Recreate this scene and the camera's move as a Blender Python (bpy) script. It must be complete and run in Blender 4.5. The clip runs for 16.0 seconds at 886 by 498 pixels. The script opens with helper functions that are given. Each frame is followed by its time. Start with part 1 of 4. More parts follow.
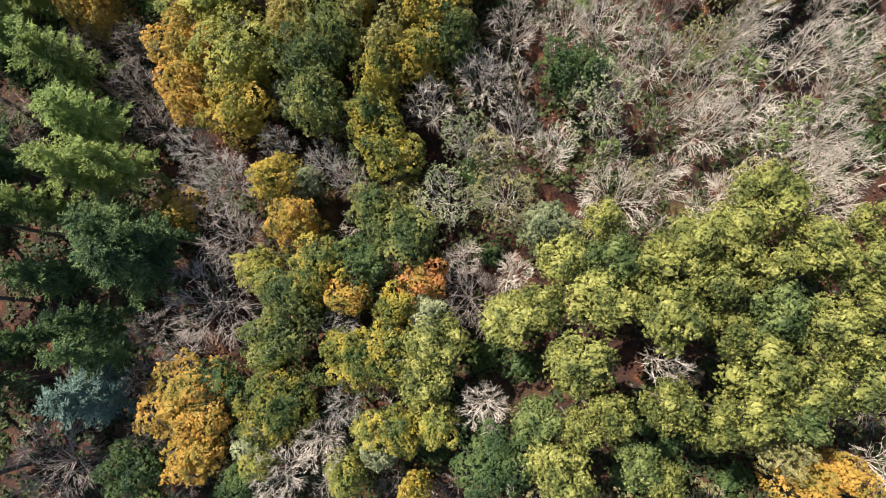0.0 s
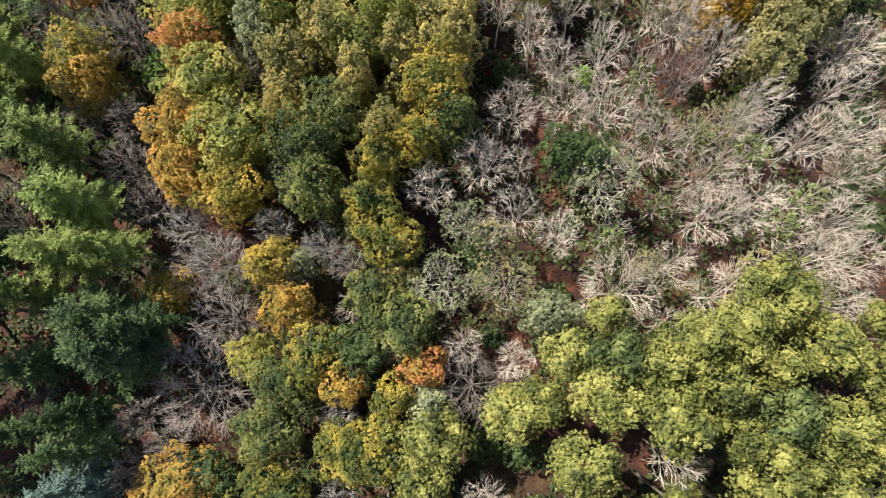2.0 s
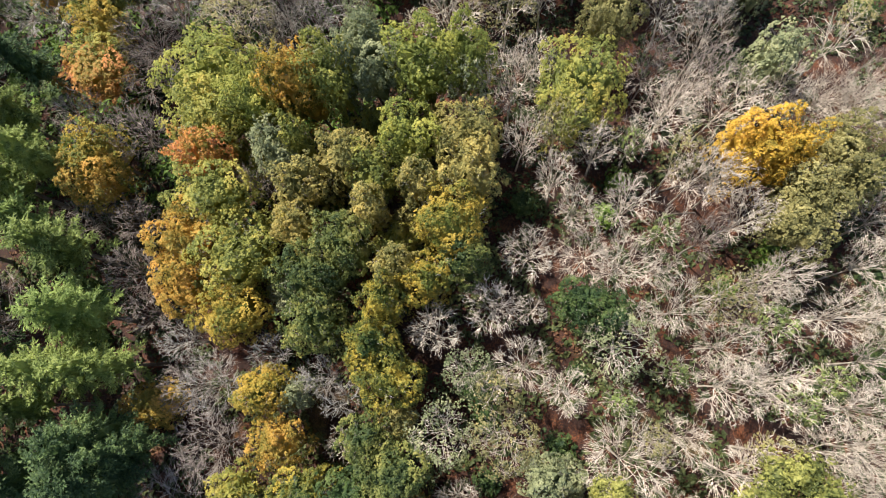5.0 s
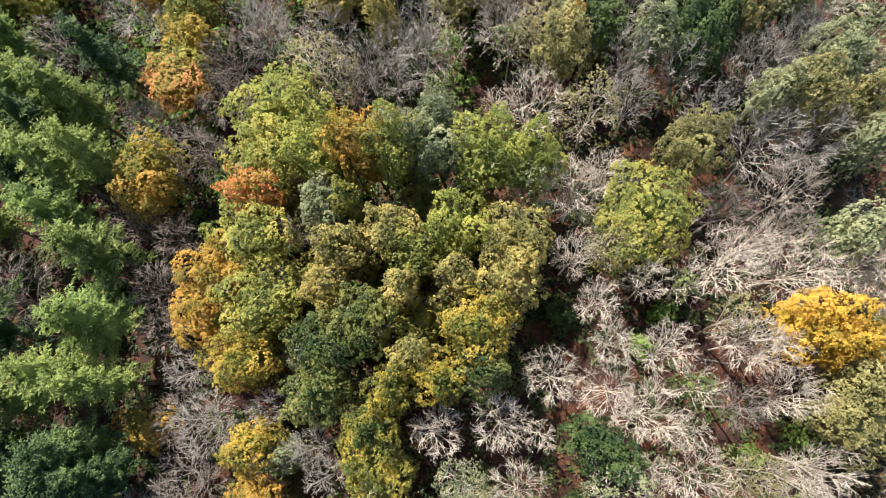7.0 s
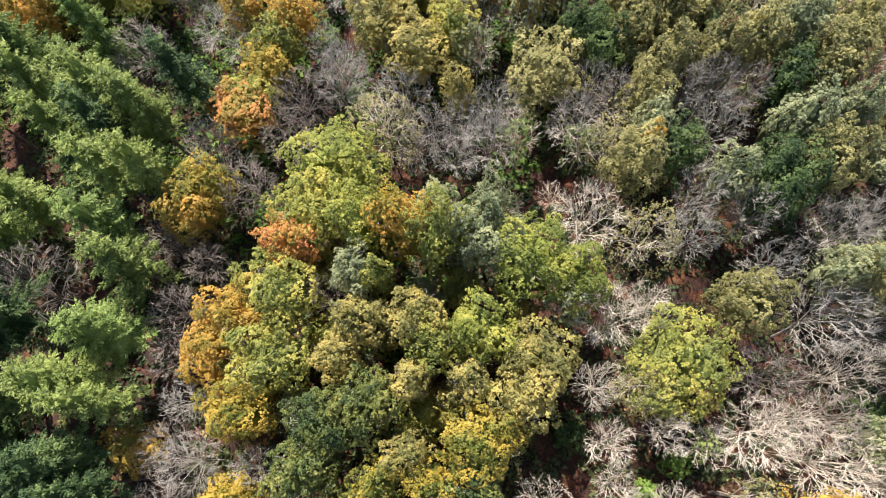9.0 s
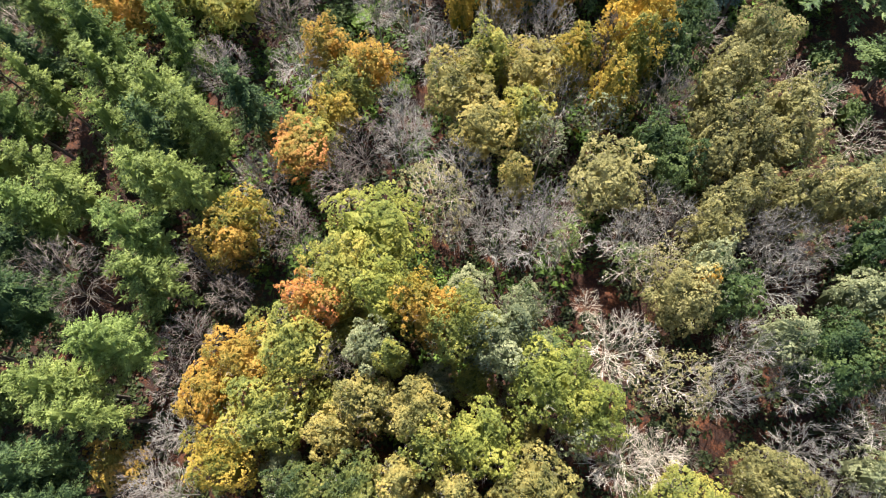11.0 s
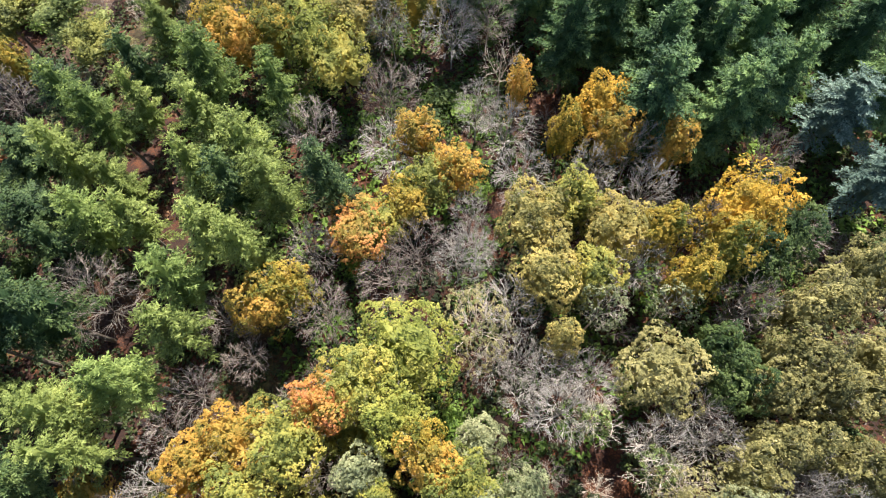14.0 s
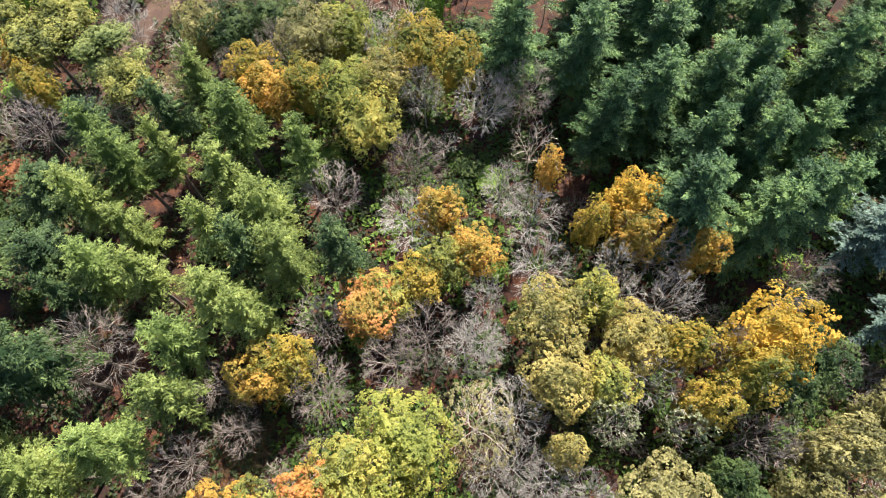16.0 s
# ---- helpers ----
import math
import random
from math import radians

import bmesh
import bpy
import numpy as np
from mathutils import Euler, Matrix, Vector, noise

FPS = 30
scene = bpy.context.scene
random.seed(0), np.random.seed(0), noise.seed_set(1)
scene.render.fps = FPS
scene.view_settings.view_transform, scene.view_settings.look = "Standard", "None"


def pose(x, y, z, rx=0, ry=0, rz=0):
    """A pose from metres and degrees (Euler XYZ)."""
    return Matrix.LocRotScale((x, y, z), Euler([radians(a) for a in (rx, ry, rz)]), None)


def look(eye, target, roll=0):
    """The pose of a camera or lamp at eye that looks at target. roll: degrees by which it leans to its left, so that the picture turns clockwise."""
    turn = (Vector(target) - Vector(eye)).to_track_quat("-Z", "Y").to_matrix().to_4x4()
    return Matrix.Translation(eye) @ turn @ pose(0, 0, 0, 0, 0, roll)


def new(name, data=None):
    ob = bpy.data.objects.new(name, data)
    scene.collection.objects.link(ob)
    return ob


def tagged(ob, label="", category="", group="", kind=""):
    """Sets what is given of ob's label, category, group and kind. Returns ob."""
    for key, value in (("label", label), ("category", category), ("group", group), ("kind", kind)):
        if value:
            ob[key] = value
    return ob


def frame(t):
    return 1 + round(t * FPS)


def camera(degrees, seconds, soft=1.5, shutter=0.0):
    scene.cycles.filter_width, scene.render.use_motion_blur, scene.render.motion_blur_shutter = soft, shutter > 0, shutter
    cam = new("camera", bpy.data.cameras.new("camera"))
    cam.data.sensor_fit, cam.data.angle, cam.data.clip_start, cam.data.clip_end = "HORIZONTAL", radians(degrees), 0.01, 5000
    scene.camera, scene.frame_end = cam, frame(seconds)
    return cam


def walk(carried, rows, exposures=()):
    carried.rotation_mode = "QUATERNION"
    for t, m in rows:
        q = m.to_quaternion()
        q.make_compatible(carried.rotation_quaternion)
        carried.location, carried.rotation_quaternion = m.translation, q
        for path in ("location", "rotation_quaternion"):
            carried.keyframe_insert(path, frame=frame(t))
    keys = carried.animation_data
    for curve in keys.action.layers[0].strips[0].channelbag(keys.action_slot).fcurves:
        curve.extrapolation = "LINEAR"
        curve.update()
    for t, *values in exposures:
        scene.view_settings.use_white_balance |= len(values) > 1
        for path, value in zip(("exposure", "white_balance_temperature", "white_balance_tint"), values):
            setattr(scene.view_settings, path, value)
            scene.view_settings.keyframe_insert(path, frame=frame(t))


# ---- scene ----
cam = camera(76.3, 16.0, 1.0)
METRES, EYE, TILT, LEAN, TURN = 56.0, 58.5, -83.0, 4.5, 0.0
ROWS = [
    (0.0, 0.0, 0.0, 0.0, 0.0, -0.0, 0.0),
    (0.5, 0.0007, 0.0058, 0.0267, 0.03, 0.44, 0.02),
    (1.0, 0.0009, 0.0116, 0.0538, 0.01, 0.94, 0.02),
    (1.5, 0.0009, 0.0174, 0.0814, -0.02, 1.44, 0.02),
    (2.0, 0.0007, 0.0231, 0.1098, -0.05, 1.96, 0.02),
    (2.5, 0.0003, 0.0288, 0.1387, -0.07, 2.49, 0.03),
    (3.0, 0.0004, 0.0339, 0.1679, -0.1, 3.02, 0.03),
    (3.5, 0.0002, 0.0392, 0.1969, -0.11, 3.6, -0.17),
    (4.0, 0.0003, 0.0439, 0.2274, -0.04, 4.11, -0.65),
    (6.5, -0.0169, 0.0644, 0.3816, 2.34, 6.03, -15.12),
    (7.0, -0.0243, 0.0678, 0.412, 2.92, 6.27, -18.45),
    (7.5, -0.0336, 0.071, 0.442, 3.48, 6.49, -21.78),
    (8.0, -0.0448, 0.0742, 0.471, 4.02, 6.68, -25.1),
    (8.5, -0.058, 0.0774, 0.4995, 4.56, 6.82, -28.43),
    (9.0, -0.074, 0.0798, 0.5283, 5.09, 6.85, -31.78),
    (11.5, -0.1695, 0.0876, 0.6561, 8.48, 6.26, -48.34),
    (12.0, -0.1933, 0.0879, 0.6775, 9.27, 6.01, -51.66),
    (12.5, -0.2184, 0.0881, 0.6972, 10.13, 5.64, -54.95),
    (13.0, -0.2444, 0.0881, 0.7153, 11.1, 5.18, -58.18),
    (13.5, -0.2724, 0.0875, 0.7319, 11.89, 4.83, -60.66),
    (14.0, -0.3006, 0.087, 0.7475, 12.64, 4.57, -62.76),
    (14.5, -0.3299, 0.0858, 0.7624, 13.46, 4.19, -64.85),
    (15.0, -0.36, 0.0842, 0.7768, 14.12, 3.94, -66.32),
    (15.5, -0.39, 0.0821, 0.79, 14.66, 3.83, -67.58),
    (16.0, -0.4203, 0.0797, 0.8033, 15.41, 3.54, -68.97),
]
walk(cam, [(t, pose(0, 0, EYE, TILT, LEAN, TURN) @ pose(METRES * x, METRES * y, METRES * z, 90 + pitch, roll, yaw)) for t, x, y, z, yaw, pitch, roll in ROWS], ((0, 1.12), (4, 1.13), (6.5, 1.32), (9, 1.44), (16, 1.55)))

# ---- world, sun, exposure ----
SUN_AZIMUTH, SUN_HEIGHT = 140.0, 53.0   # degrees from +x towards +y, and above the horizon
world = bpy.data.worlds.new("sky")
scene.world = world
world.use_nodes = True
wn = world.node_tree.nodes
sky = wn.new("ShaderNodeTexSky")
sky.sky_type, sky.sun_disc = "NISHITA", False
sky.sun_elevation, sky.sun_rotation = radians(SUN_HEIGHT), radians(90 - SUN_AZIMUTH)
wn["Background"].inputs["Strength"].default_value = 0.1
world.node_tree.links.new(sky.outputs["Color"], wn["Background"].inputs["Color"])
sun = new("sun", bpy.data.lights.new("sun", "SUN"))
sun.data.energy, sun.data.angle, sun.data.color = 5.0, radians(0.6), (1.0, 0.965, 0.90)
sun_way = Vector((math.cos(radians(SUN_AZIMUTH)) * math.cos(radians(SUN_HEIGHT)), math.sin(radians(SUN_AZIMUTH)) * math.cos(radians(SUN_HEIGHT)), math.sin(radians(SUN_HEIGHT))))
sun.matrix_world = look(sun_way * 200, (0, 0, 0))

# ---- materials ----
def graph(name):
    mat = bpy.data.materials.new(name)
    mat.use_nodes = True
    nt = mat.node_tree
    return mat, nt, nt.nodes["Principled BSDF"], nt.nodes["Material Output"]


def ramp(nt, source, stops):
    node = nt.nodes.new("ShaderNodeValToRGB")
    while len(node.color_ramp.elements) < len(stops):
        node.color_ramp.elements.new(0.5)
    for e, (at, c) in zip(node.color_ramp.elements, stops):
        e.position, e.color = at, (*c, 1)
    nt.links.new(source, node.inputs["Fac"])
    return node.outputs["Color"]


def noise_of(nt, space, scale, detail=3, rough=0.6):
    coords = nt.nodes.new("ShaderNodeTexCoord")
    node = nt.nodes.new("ShaderNodeTexNoise")
    node.inputs["Scale"].default_value, node.inputs["Detail"].default_value, node.inputs["Roughness"].default_value = scale, detail, rough
    nt.links.new(coords.outputs[space], node.inputs["Vector"])
    return node.outputs["Fac"]


def sums(nt, op, a, b):
    node = nt.nodes.new("ShaderNodeMath")
    node.operation = op
    for k, v in enumerate((a, b)):
        if isinstance(v, (int, float)):
            node.inputs[k].default_value = v
        else:
            nt.links.new(v, node.inputs[k])
    return node.outputs[0]


def leaf_material(name, dark, mid, bright, patch=0.5, through_leaf=0.42, rough=0.55):
    """Foliage: leaf by leaf variation, patches over the crown, and a shift from tree to tree."""
    mat, nt, p, out = graph(name)
    geo, info = nt.nodes.new("ShaderNodeNewGeometry"), nt.nodes.new("ShaderNodeObjectInfo")
    patches = noise_of(nt, "Generated", 3.2, 2)
    fine = sums(nt, "ADD", sums(nt, "MULTIPLY", geo.outputs["Random Per Island"], (1 - patch) * 0.6), (1 - patch) * 0.2)
    value = sums(nt, "ADD", fine, sums(nt, "MULTIPLY", sums(nt, "SUBTRACT", sums(nt, "MULTIPLY", patches, 3.6), 1.3), patch))
    value = sums(nt, "ADD", value, sums(nt, "MULTIPLY", sums(nt, "SUBTRACT", info.outputs["Random"], 0.5), 0.22))
    grain = noise_of(nt, "Object", 5.5, 3, 0.7)
    value = sums(nt, "ADD", value, sums(nt, "MULTIPLY", sums(nt, "SUBTRACT", grain, 0.5), 0.7))
    bump = nt.nodes.new("ShaderNodeBump")
    bump.inputs["Strength"].default_value, bump.inputs["Distance"].default_value = 0.7, 0.12
    nt.links.new(grain, bump.inputs["Height"])
    nt.links.new(bump.outputs[0], p.inputs["Normal"])
    colour = ramp(nt, value, [(0.2, dark), (0.52, mid), (0.88, bright)])
    nt.links.new(colour, p.inputs["Base Color"])
    p.inputs["Roughness"].default_value = rough
    p.inputs["Specular IOR Level"].default_value = 0.25
    trans, mix = nt.nodes.new("ShaderNodeBsdfTranslucent"), nt.nodes.new("ShaderNodeMixShader")
    nt.links.new(colour, trans.inputs["Color"])
    mix.inputs["Fac"].default_value = through_leaf
    nt.links.new(p.outputs[0], mix.inputs[1])
    nt.links.new(trans.outputs[0], mix.inputs[2])
    nt.links.new(mix.outputs[0], out.inputs["Surface"])
    return mat


def bark_material(name, dark, mid, bright, scale=2.5):
    mat, nt, p, out = graph(name)
    info = nt.nodes.new("ShaderNodeObjectInfo")
    geo = nt.nodes.new("ShaderNodeNewGeometry")
    v = sums(nt, "ADD", noise_of(nt, "Object", scale, 4), sums(nt, "MULTIPLY", sums(nt, "SUBTRACT", info.outputs["Random"], 0.5), 0.25))
    v = sums(nt, "ADD", v, sums(nt, "MULTIPLY", sums(nt, "SUBTRACT", geo.outputs["Random Per Island"], 0.5), 0.35))
    nt.links.new(ramp(nt, v, [(0.2, dark), (0.5, mid), (0.8, bright)]), p.inputs["Base Color"])
    p.inputs["Roughness"].default_value = 0.85
    p.inputs["Specular IOR Level"].default_value = 0.2
    return mat


def litter_material():
    """Forest floor: rust-brown fallen leaves over dark soil, with mossy and bare patches."""
    mat, nt, p, out = graph("leaf_litter_soil")
    small, mid, large = noise_of(nt, "Object", 6.5, 6, 0.8), noise_of(nt, "Object", 0.5, 4), noise_of(nt, "Object", 0.06, 3)
    v = sums(nt, "ADD", sums(nt, "MULTIPLY", small, 0.6), sums(nt, "MULTIPLY", mid, 0.4))
    brown = ramp(nt, v, [(0.36, (0.010, 0.004, 0.0025)), (0.5, (0.030, 0.0096, 0.0042)), (0.66, (0.20, 0.062, 0.018))])
    green = ramp(nt, v, [(0.3, (0.02, 0.025, 0.01)), (0.7, (0.09, 0.12, 0.035))])
    mix = nt.nodes.new("ShaderNodeMix")
    mix.data_type = "RGBA"
    nt.links.new(ramp(nt, sums(nt, "ADD", sums(nt, "MULTIPLY", large, 0.7), sums(nt, "MULTIPLY", mid, 0.3)), [(0.55, (0, 0, 0)), (0.68, (0.7, 0.7, 0.7))]), mix.inputs["Factor"])
    nt.links.new(brown, mix.inputs["A"])
    nt.links.new(green, mix.inputs["B"])
    nt.links.new(mix.outputs["Result"], p.inputs["Base Color"])
    p.inputs["Roughness"].default_value = 0.95
    bump = nt.nodes.new("ShaderNodeBump")
    bump.inputs["Strength"].default_value, bump.inputs["Distance"].default_value = 0.8, 0.12
    nt.links.new(small, bump.inputs["Height"])
    nt.links.new(bump.outputs[0], p.inputs["Normal"])
    return mat


LEAF = {
    "gold": leaf_material("gold_leaves", (0.12, 0.14, 0.028), (0.37, 0.272, 0.043), (0.57, 0.38, 0.072)),
    "orange": leaf_material("orange_leaves", (0.20, 0.175, 0.036), (0.47, 0.295, 0.055), (0.66, 0.36, 0.08)),
    "red": leaf_material("red_orange_leaves", (0.28, 0.22, 0.045), (0.55, 0.27, 0.07), (0.62, 0.235, 0.10)),
    "limedark": leaf_material("mid_green_needles", (0.055, 0.08, 0.024), (0.175, 0.21, 0.062), (0.37, 0.39, 0.13), 0.5),
    "olive": leaf_material("olive_leaves", (0.115, 0.137, 0.035), (0.295, 0.293, 0.064), (0.51, 0.41, 0.09)),
    "bright": leaf_material("bright_gold_leaves", (0.25, 0.19, 0.03), (0.55, 0.345, 0.045), (0.74, 0.44, 0.075)),
    # turning and dull: greener leaves, with some of the low stand's shade put in
    "turning": leaf_material("green_leaves_turning_gold", (0.045, 0.075, 0.02), (0.21, 0.20, 0.038), (0.52, 0.38, 0.06), 0.55),
    "dull": leaf_material("shaded_olive_leaves", (0.045, 0.07, 0.023), (0.155, 0.175, 0.046), (0.34, 0.31, 0.085), 0.55),
    "tan": leaf_material("tan_gold_leaves", (0.15, 0.145, 0.046), (0.36, 0.30, 0.092), (0.54, 0.41, 0.12)),
    "sage": leaf_material("sage_green_leaves", (0.115, 0.135, 0.068), (0.27, 0.285, 0.142), (0.45, 0.44, 0.23)),
    "lemon": leaf_material("lemon_green_leaves", (0.13, 0.155, 0.032), (0.30, 0.308, 0.062), (0.49, 0.435, 0.095)),
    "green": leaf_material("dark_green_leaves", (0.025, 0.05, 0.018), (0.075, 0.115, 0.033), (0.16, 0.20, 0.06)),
    "lime": leaf_material("lime_green_leaves", (0.075, 0.09, 0.024), (0.262, 0.262, 0.065), (0.53, 0.49, 0.145), 0.5),
    "fresh": leaf_material("fresh_green_leaves", (0.06, 0.105, 0.02), (0.17, 0.265, 0.045), (0.31, 0.42, 0.09)),
    "khaki": leaf_material("khaki_leaves", (0.12, 0.115, 0.042), (0.29, 0.258, 0.094), (0.46, 0.395, 0.16)),
    "pale": leaf_material("faded_leaves", (0.14, 0.13, 0.055), (0.30, 0.265, 0.115), (0.42, 0.35, 0.14)),
    "copper": leaf_material("copper_leaves", (0.15, 0.06, 0.03), (0.32, 0.12, 0.055), (0.45, 0.18, 0.08)),
    "fir": leaf_material("fir_needles", (0.07, 0.11, 0.03), (0.21, 0.275, 0.072), (0.39, 0.46, 0.14), 0.4, 0.46),
    "deepfir": leaf_material("deep_fir_needles", (0.03, 0.066, 0.028), (0.095, 0.165, 0.058), (0.26, 0.36, 0.115), 0.4, 0.35),
    "lightfir": leaf_material("yellow_green_needles", (0.095, 0.125, 0.032), (0.245, 0.295, 0.078), (0.43, 0.47, 0.145), 0.4, 0.46),
    # fir needles once more, with deep shade put into the colour
    "darkfir": leaf_material("shaded_fir_needles", (0.026, 0.052, 0.02), (0.084, 0.128, 0.042), (0.21, 0.268, 0.085), 0.4, 0.34),
    "blue": leaf_material("blue_needles", (0.05, 0.082, 0.062), (0.11, 0.165, 0.125), (0.22, 0.29, 0.225), 0.4, 0.15),
    "bramble": leaf_material("bramble_leaves", (0.02, 0.03, 0.012), (0.055, 0.07, 0.022), (0.12, 0.125, 0.04), 0.4, 0.2),
    "bracken": leaf_material("withered_bracken", (0.05, 0.025, 0.014), (0.14, 0.065, 0.032), (0.25, 0.13, 0.065), 0.4, 0.2),
    "ivy": leaf_material("ivy_leaves", (0.06, 0.085, 0.025), (0.15, 0.19, 0.055), (0.30, 0.33, 0.11), 0.4, 0.25, 0.4),
}
SHADES = {"lime": ("lime", "lime", "lime", "limedark"), "fir": ("fir", "lightfir", "lightfir"),  "pale": ("pale", "pale", "sage")}
BARK = {
    "grey": bark_material("pale_grey_bark", (0.225, 0.185, 0.142), (0.46, 0.385, 0.305), (0.72, 0.61, 0.495)),
    "brown": bark_material("pinkish_brown_bark", (0.11, 0.086, 0.069), (0.225, 0.18, 0.15), (0.36, 0.30, 0.255)),
    # grey bark dimmed by shade put into its colour; bare twig ends use it too
    "ash": bark_material("shaded_grey_bark", (0.145, 0.127, 0.108), (0.295, 0.26, 0.222), (0.45, 0.40, 0.346)),
    "dark": bark_material("dark_bark", (0.05, 0.04, 0.032), (0.12, 0.095, 0.075), (0.22, 0.18, 0.15)),
}
LITTER = litter_material()


def earth_material():
    mat, nt, p, out = graph("track_earth")
    v = sums(nt, "ADD", sums(nt, "MULTIPLY", noise_of(nt, "Object", 2.5, 5, 0.7), 0.5), sums(nt, "MULTIPLY", noise_of(nt, "Object", 0.3, 3), 0.5))
    nt.links.new(ramp(nt, v, [(0.3, (0.035, 0.019, 0.012)), (0.5, (0.065, 0.034, 0.021)), (0.7, (0.11, 0.062, 0.04))]), p.inputs["Base Color"])
    p.inputs["Roughness"].default_value = 0.95
    return mat


EARTH = earth_material()

# ---- mesh makers ----
RNG = np.random.default_rng(7)


def mesh_of(name, verts, faces, smooth=False):
    me = bpy.data.meshes.new(name)
    me.from_pydata(np.asarray(verts).tolist(), [], [list(f) for f in faces])
    me.materials.append(None)
    if smooth:
        me.polygons.foreach_set("use_smooth", [True] * len(me.polygons))
    me.update()
    return me


def unit(v):
    return v / np.maximum(np.linalg.norm(v, axis=-1, keepdims=True), 1e-9)


def leaves_at(points, normals, length, width, along=None, slim=False):
    """Folded, pointed leaf sprays facing their normals: four corners each, or three where slim."""
    n = len(points)
    normals = unit(normals)
    if along is None:
        along = RNG.normal(size=(n, 3))
    side = unit(np.cross(normals, along))
    along = np.cross(side, normals)
    L, W = (length * RNG.uniform(0.65, 1.3, n))[:, None], (width * RNG.uniform(0.65, 1.3, n))[:, None]
    fold = normals * W * RNG.uniform(-0.1, 0.45, n)[:, None]
    mid = points + along * L * RNG.uniform(-0.12, 0.12, n)[:, None]
    if slim:
        base = points - along * L * 0.4
        v = np.stack((base + side * W * 0.5 + fold, points + along * L * 0.6, base - side * W * 0.5 - fold), 1).reshape(-1, 3)
        return v, np.arange(3 * n).reshape(-1, 3)
    v = np.stack((points - along * L * 0.5, mid + side * W * 0.5 + fold, points + along * L * 0.5, mid - side * W * 0.5 + fold), 1).reshape(-1, 3)
    f = np.arange(4 * n).reshape(-1, 4)
    return v, f


def dome_dirs(n, low):
    """Even directions over a dome, from the top down to the height low."""
    k = np.arange(n) + 0.5
    z = 1 - (1 - low) * k / n
    a = k * 2.39996 + RNG.uniform(0, 6.28)
    s = np.sqrt(np.maximum(0, 1 - z * z))
    return unit(np.stack((s * np.cos(a), s * np.sin(a), z), 1) + RNG.normal(size=(n, 3)) * 0.16)


def lobed(u, heads, size):
    """How far each direction lies inside the nearest lobe, and which lobe that is."""
    angle = np.arccos(np.clip(u @ heads.T, -1, 1)) / size[None, :]
    swell = np.sqrt(np.maximum(0, 1 - angle ** 2))
    best = swell.argmax(1)
    return swell[np.arange(len(u)), best], best


def crown_leaves(radius, z_mid, depth, lobes, tufts, leaf, relief=0.3, low=-0.8, sparse=0.0, under=1.6, each=7, shell=0.68):
    """A closed crown: a dome swollen into large lobes and these into small ones, set with tufts, each of a few leaf
    sprays, over an inner shell of massed leaves. tufts: how many on a square metre."""
    heads = dome_dirs(lobes, low)
    size = RNG.uniform(0.7, 1.25, lobes) * 2.3 / math.sqrt(lobes)
    rise = RNG.uniform(0.76, 1.16, lobes)
    count = int(lobes * 5)
    knobs = dome_dirs(count, low)
    knob_size = RNG.uniform(0.65, 1.2, count) * 2.2 / math.sqrt(count)
    seed = RNG.uniform(0, 50)

    def surface(u):
        bump, best = lobed(u, heads, size)
        small, _ = lobed(u, knobs, knob_size)
        uneven = np.array([noise.noise(Vector(d) * 1.9 + Vector((0, 0, seed))) for d in u])
        reach = (1 - relief + relief * bump * 1.15) * (0.3 + 0.7 * rise[best]) * (1 + 0.34 * uneven) * (0.91 + 0.12 * small)
        scale = np.stack((radius * np.ones(len(u)), radius * np.ones(len(u)), depth * np.where(u[:, 2] < 0, under, 1.0)), 1)
        return u * reach[:, None] * scale, best

    area = 2 * math.pi * radius * (radius * 0.55 + depth * 0.8 * (1 - low * under * 0.6))
    n = int(tufts * area)
    u = dome_dirs(n, low)
    u = unit(u + RNG.normal(size=u.shape) * 0.05)
    q, best = surface(u)
    small, which = lobed(u, knobs, knob_size)
    q = q * RNG.uniform(0.94, 1.04, n)[:, None] + np.array((0, 0, z_mid))
    keep = np.array([noise.noise(Vector(p) * (3.0 / radius) + Vector((lobes, 0, 0))) for p in q]) > (-0.62 + sparse if sparse else -9)
    keep &= (RNG.random(n) < np.where(u[:, 2] < -0.15, 0.3, 1.0)) & (RNG.random(n) < 0.35 + small)
    q, u = q[keep], u[keep]
    out = unit(u * 0.7 + (u - heads[best[keep]]) * 1.5 * relief / 0.3 + (u - knobs[which[keep]]) * 2.2 + np.array((0, 0, 0.25)))
    k = len(q)
    w = unit(RNG.normal(size=(k, each, 3)) + out[:, None] * 0.8 + np.array((0, 0, 0.3)))
    tuft = leaf * RNG.uniform(0.5, 1.5, k)[:, None, None]
    pts = (q[:, None] + w * tuft).reshape(-1, 3)
    nrm = (w * 0.35 + out[:, None] * 1.0 + np.array((0, 0, 0.5)) + RNG.normal(size=w.shape) * 0.3).reshape(-1, 3)
    v, f = leaves_at(pts, nrm, leaf * 1.2, leaf * 1.0, None, True)
    if shell:
        rings, turns = 9, 18
        z = np.linspace(0.985, low, rings)
        a = np.arange(turns) * 2 * math.pi / turns
        d = np.stack(((np.sqrt(1 - z * z)[:, None] * np.cos(a)).ravel(), (np.sqrt(1 - z * z)[:, None] * np.sin(a)).ravel(), np.repeat(z, turns)), 1)
        inner = surface(d)[0] * shell * RNG.uniform(0.86, 1.04, len(d))[:, None] + np.array((0, 0, z_mid))
        quads = [(i * turns + t, (i + 1) * turns + t, (i + 1) * turns + (t + 1) % turns, i * turns + (t + 1) % turns) for i in range(rings - 1) for t in range(turns)]
        base = len(v)
        v = np.concatenate((v, inner))
        f = [list(x) for x in f] + [[base + y for y in x] for x in quads] + [[base + t for t in range(turns)]]
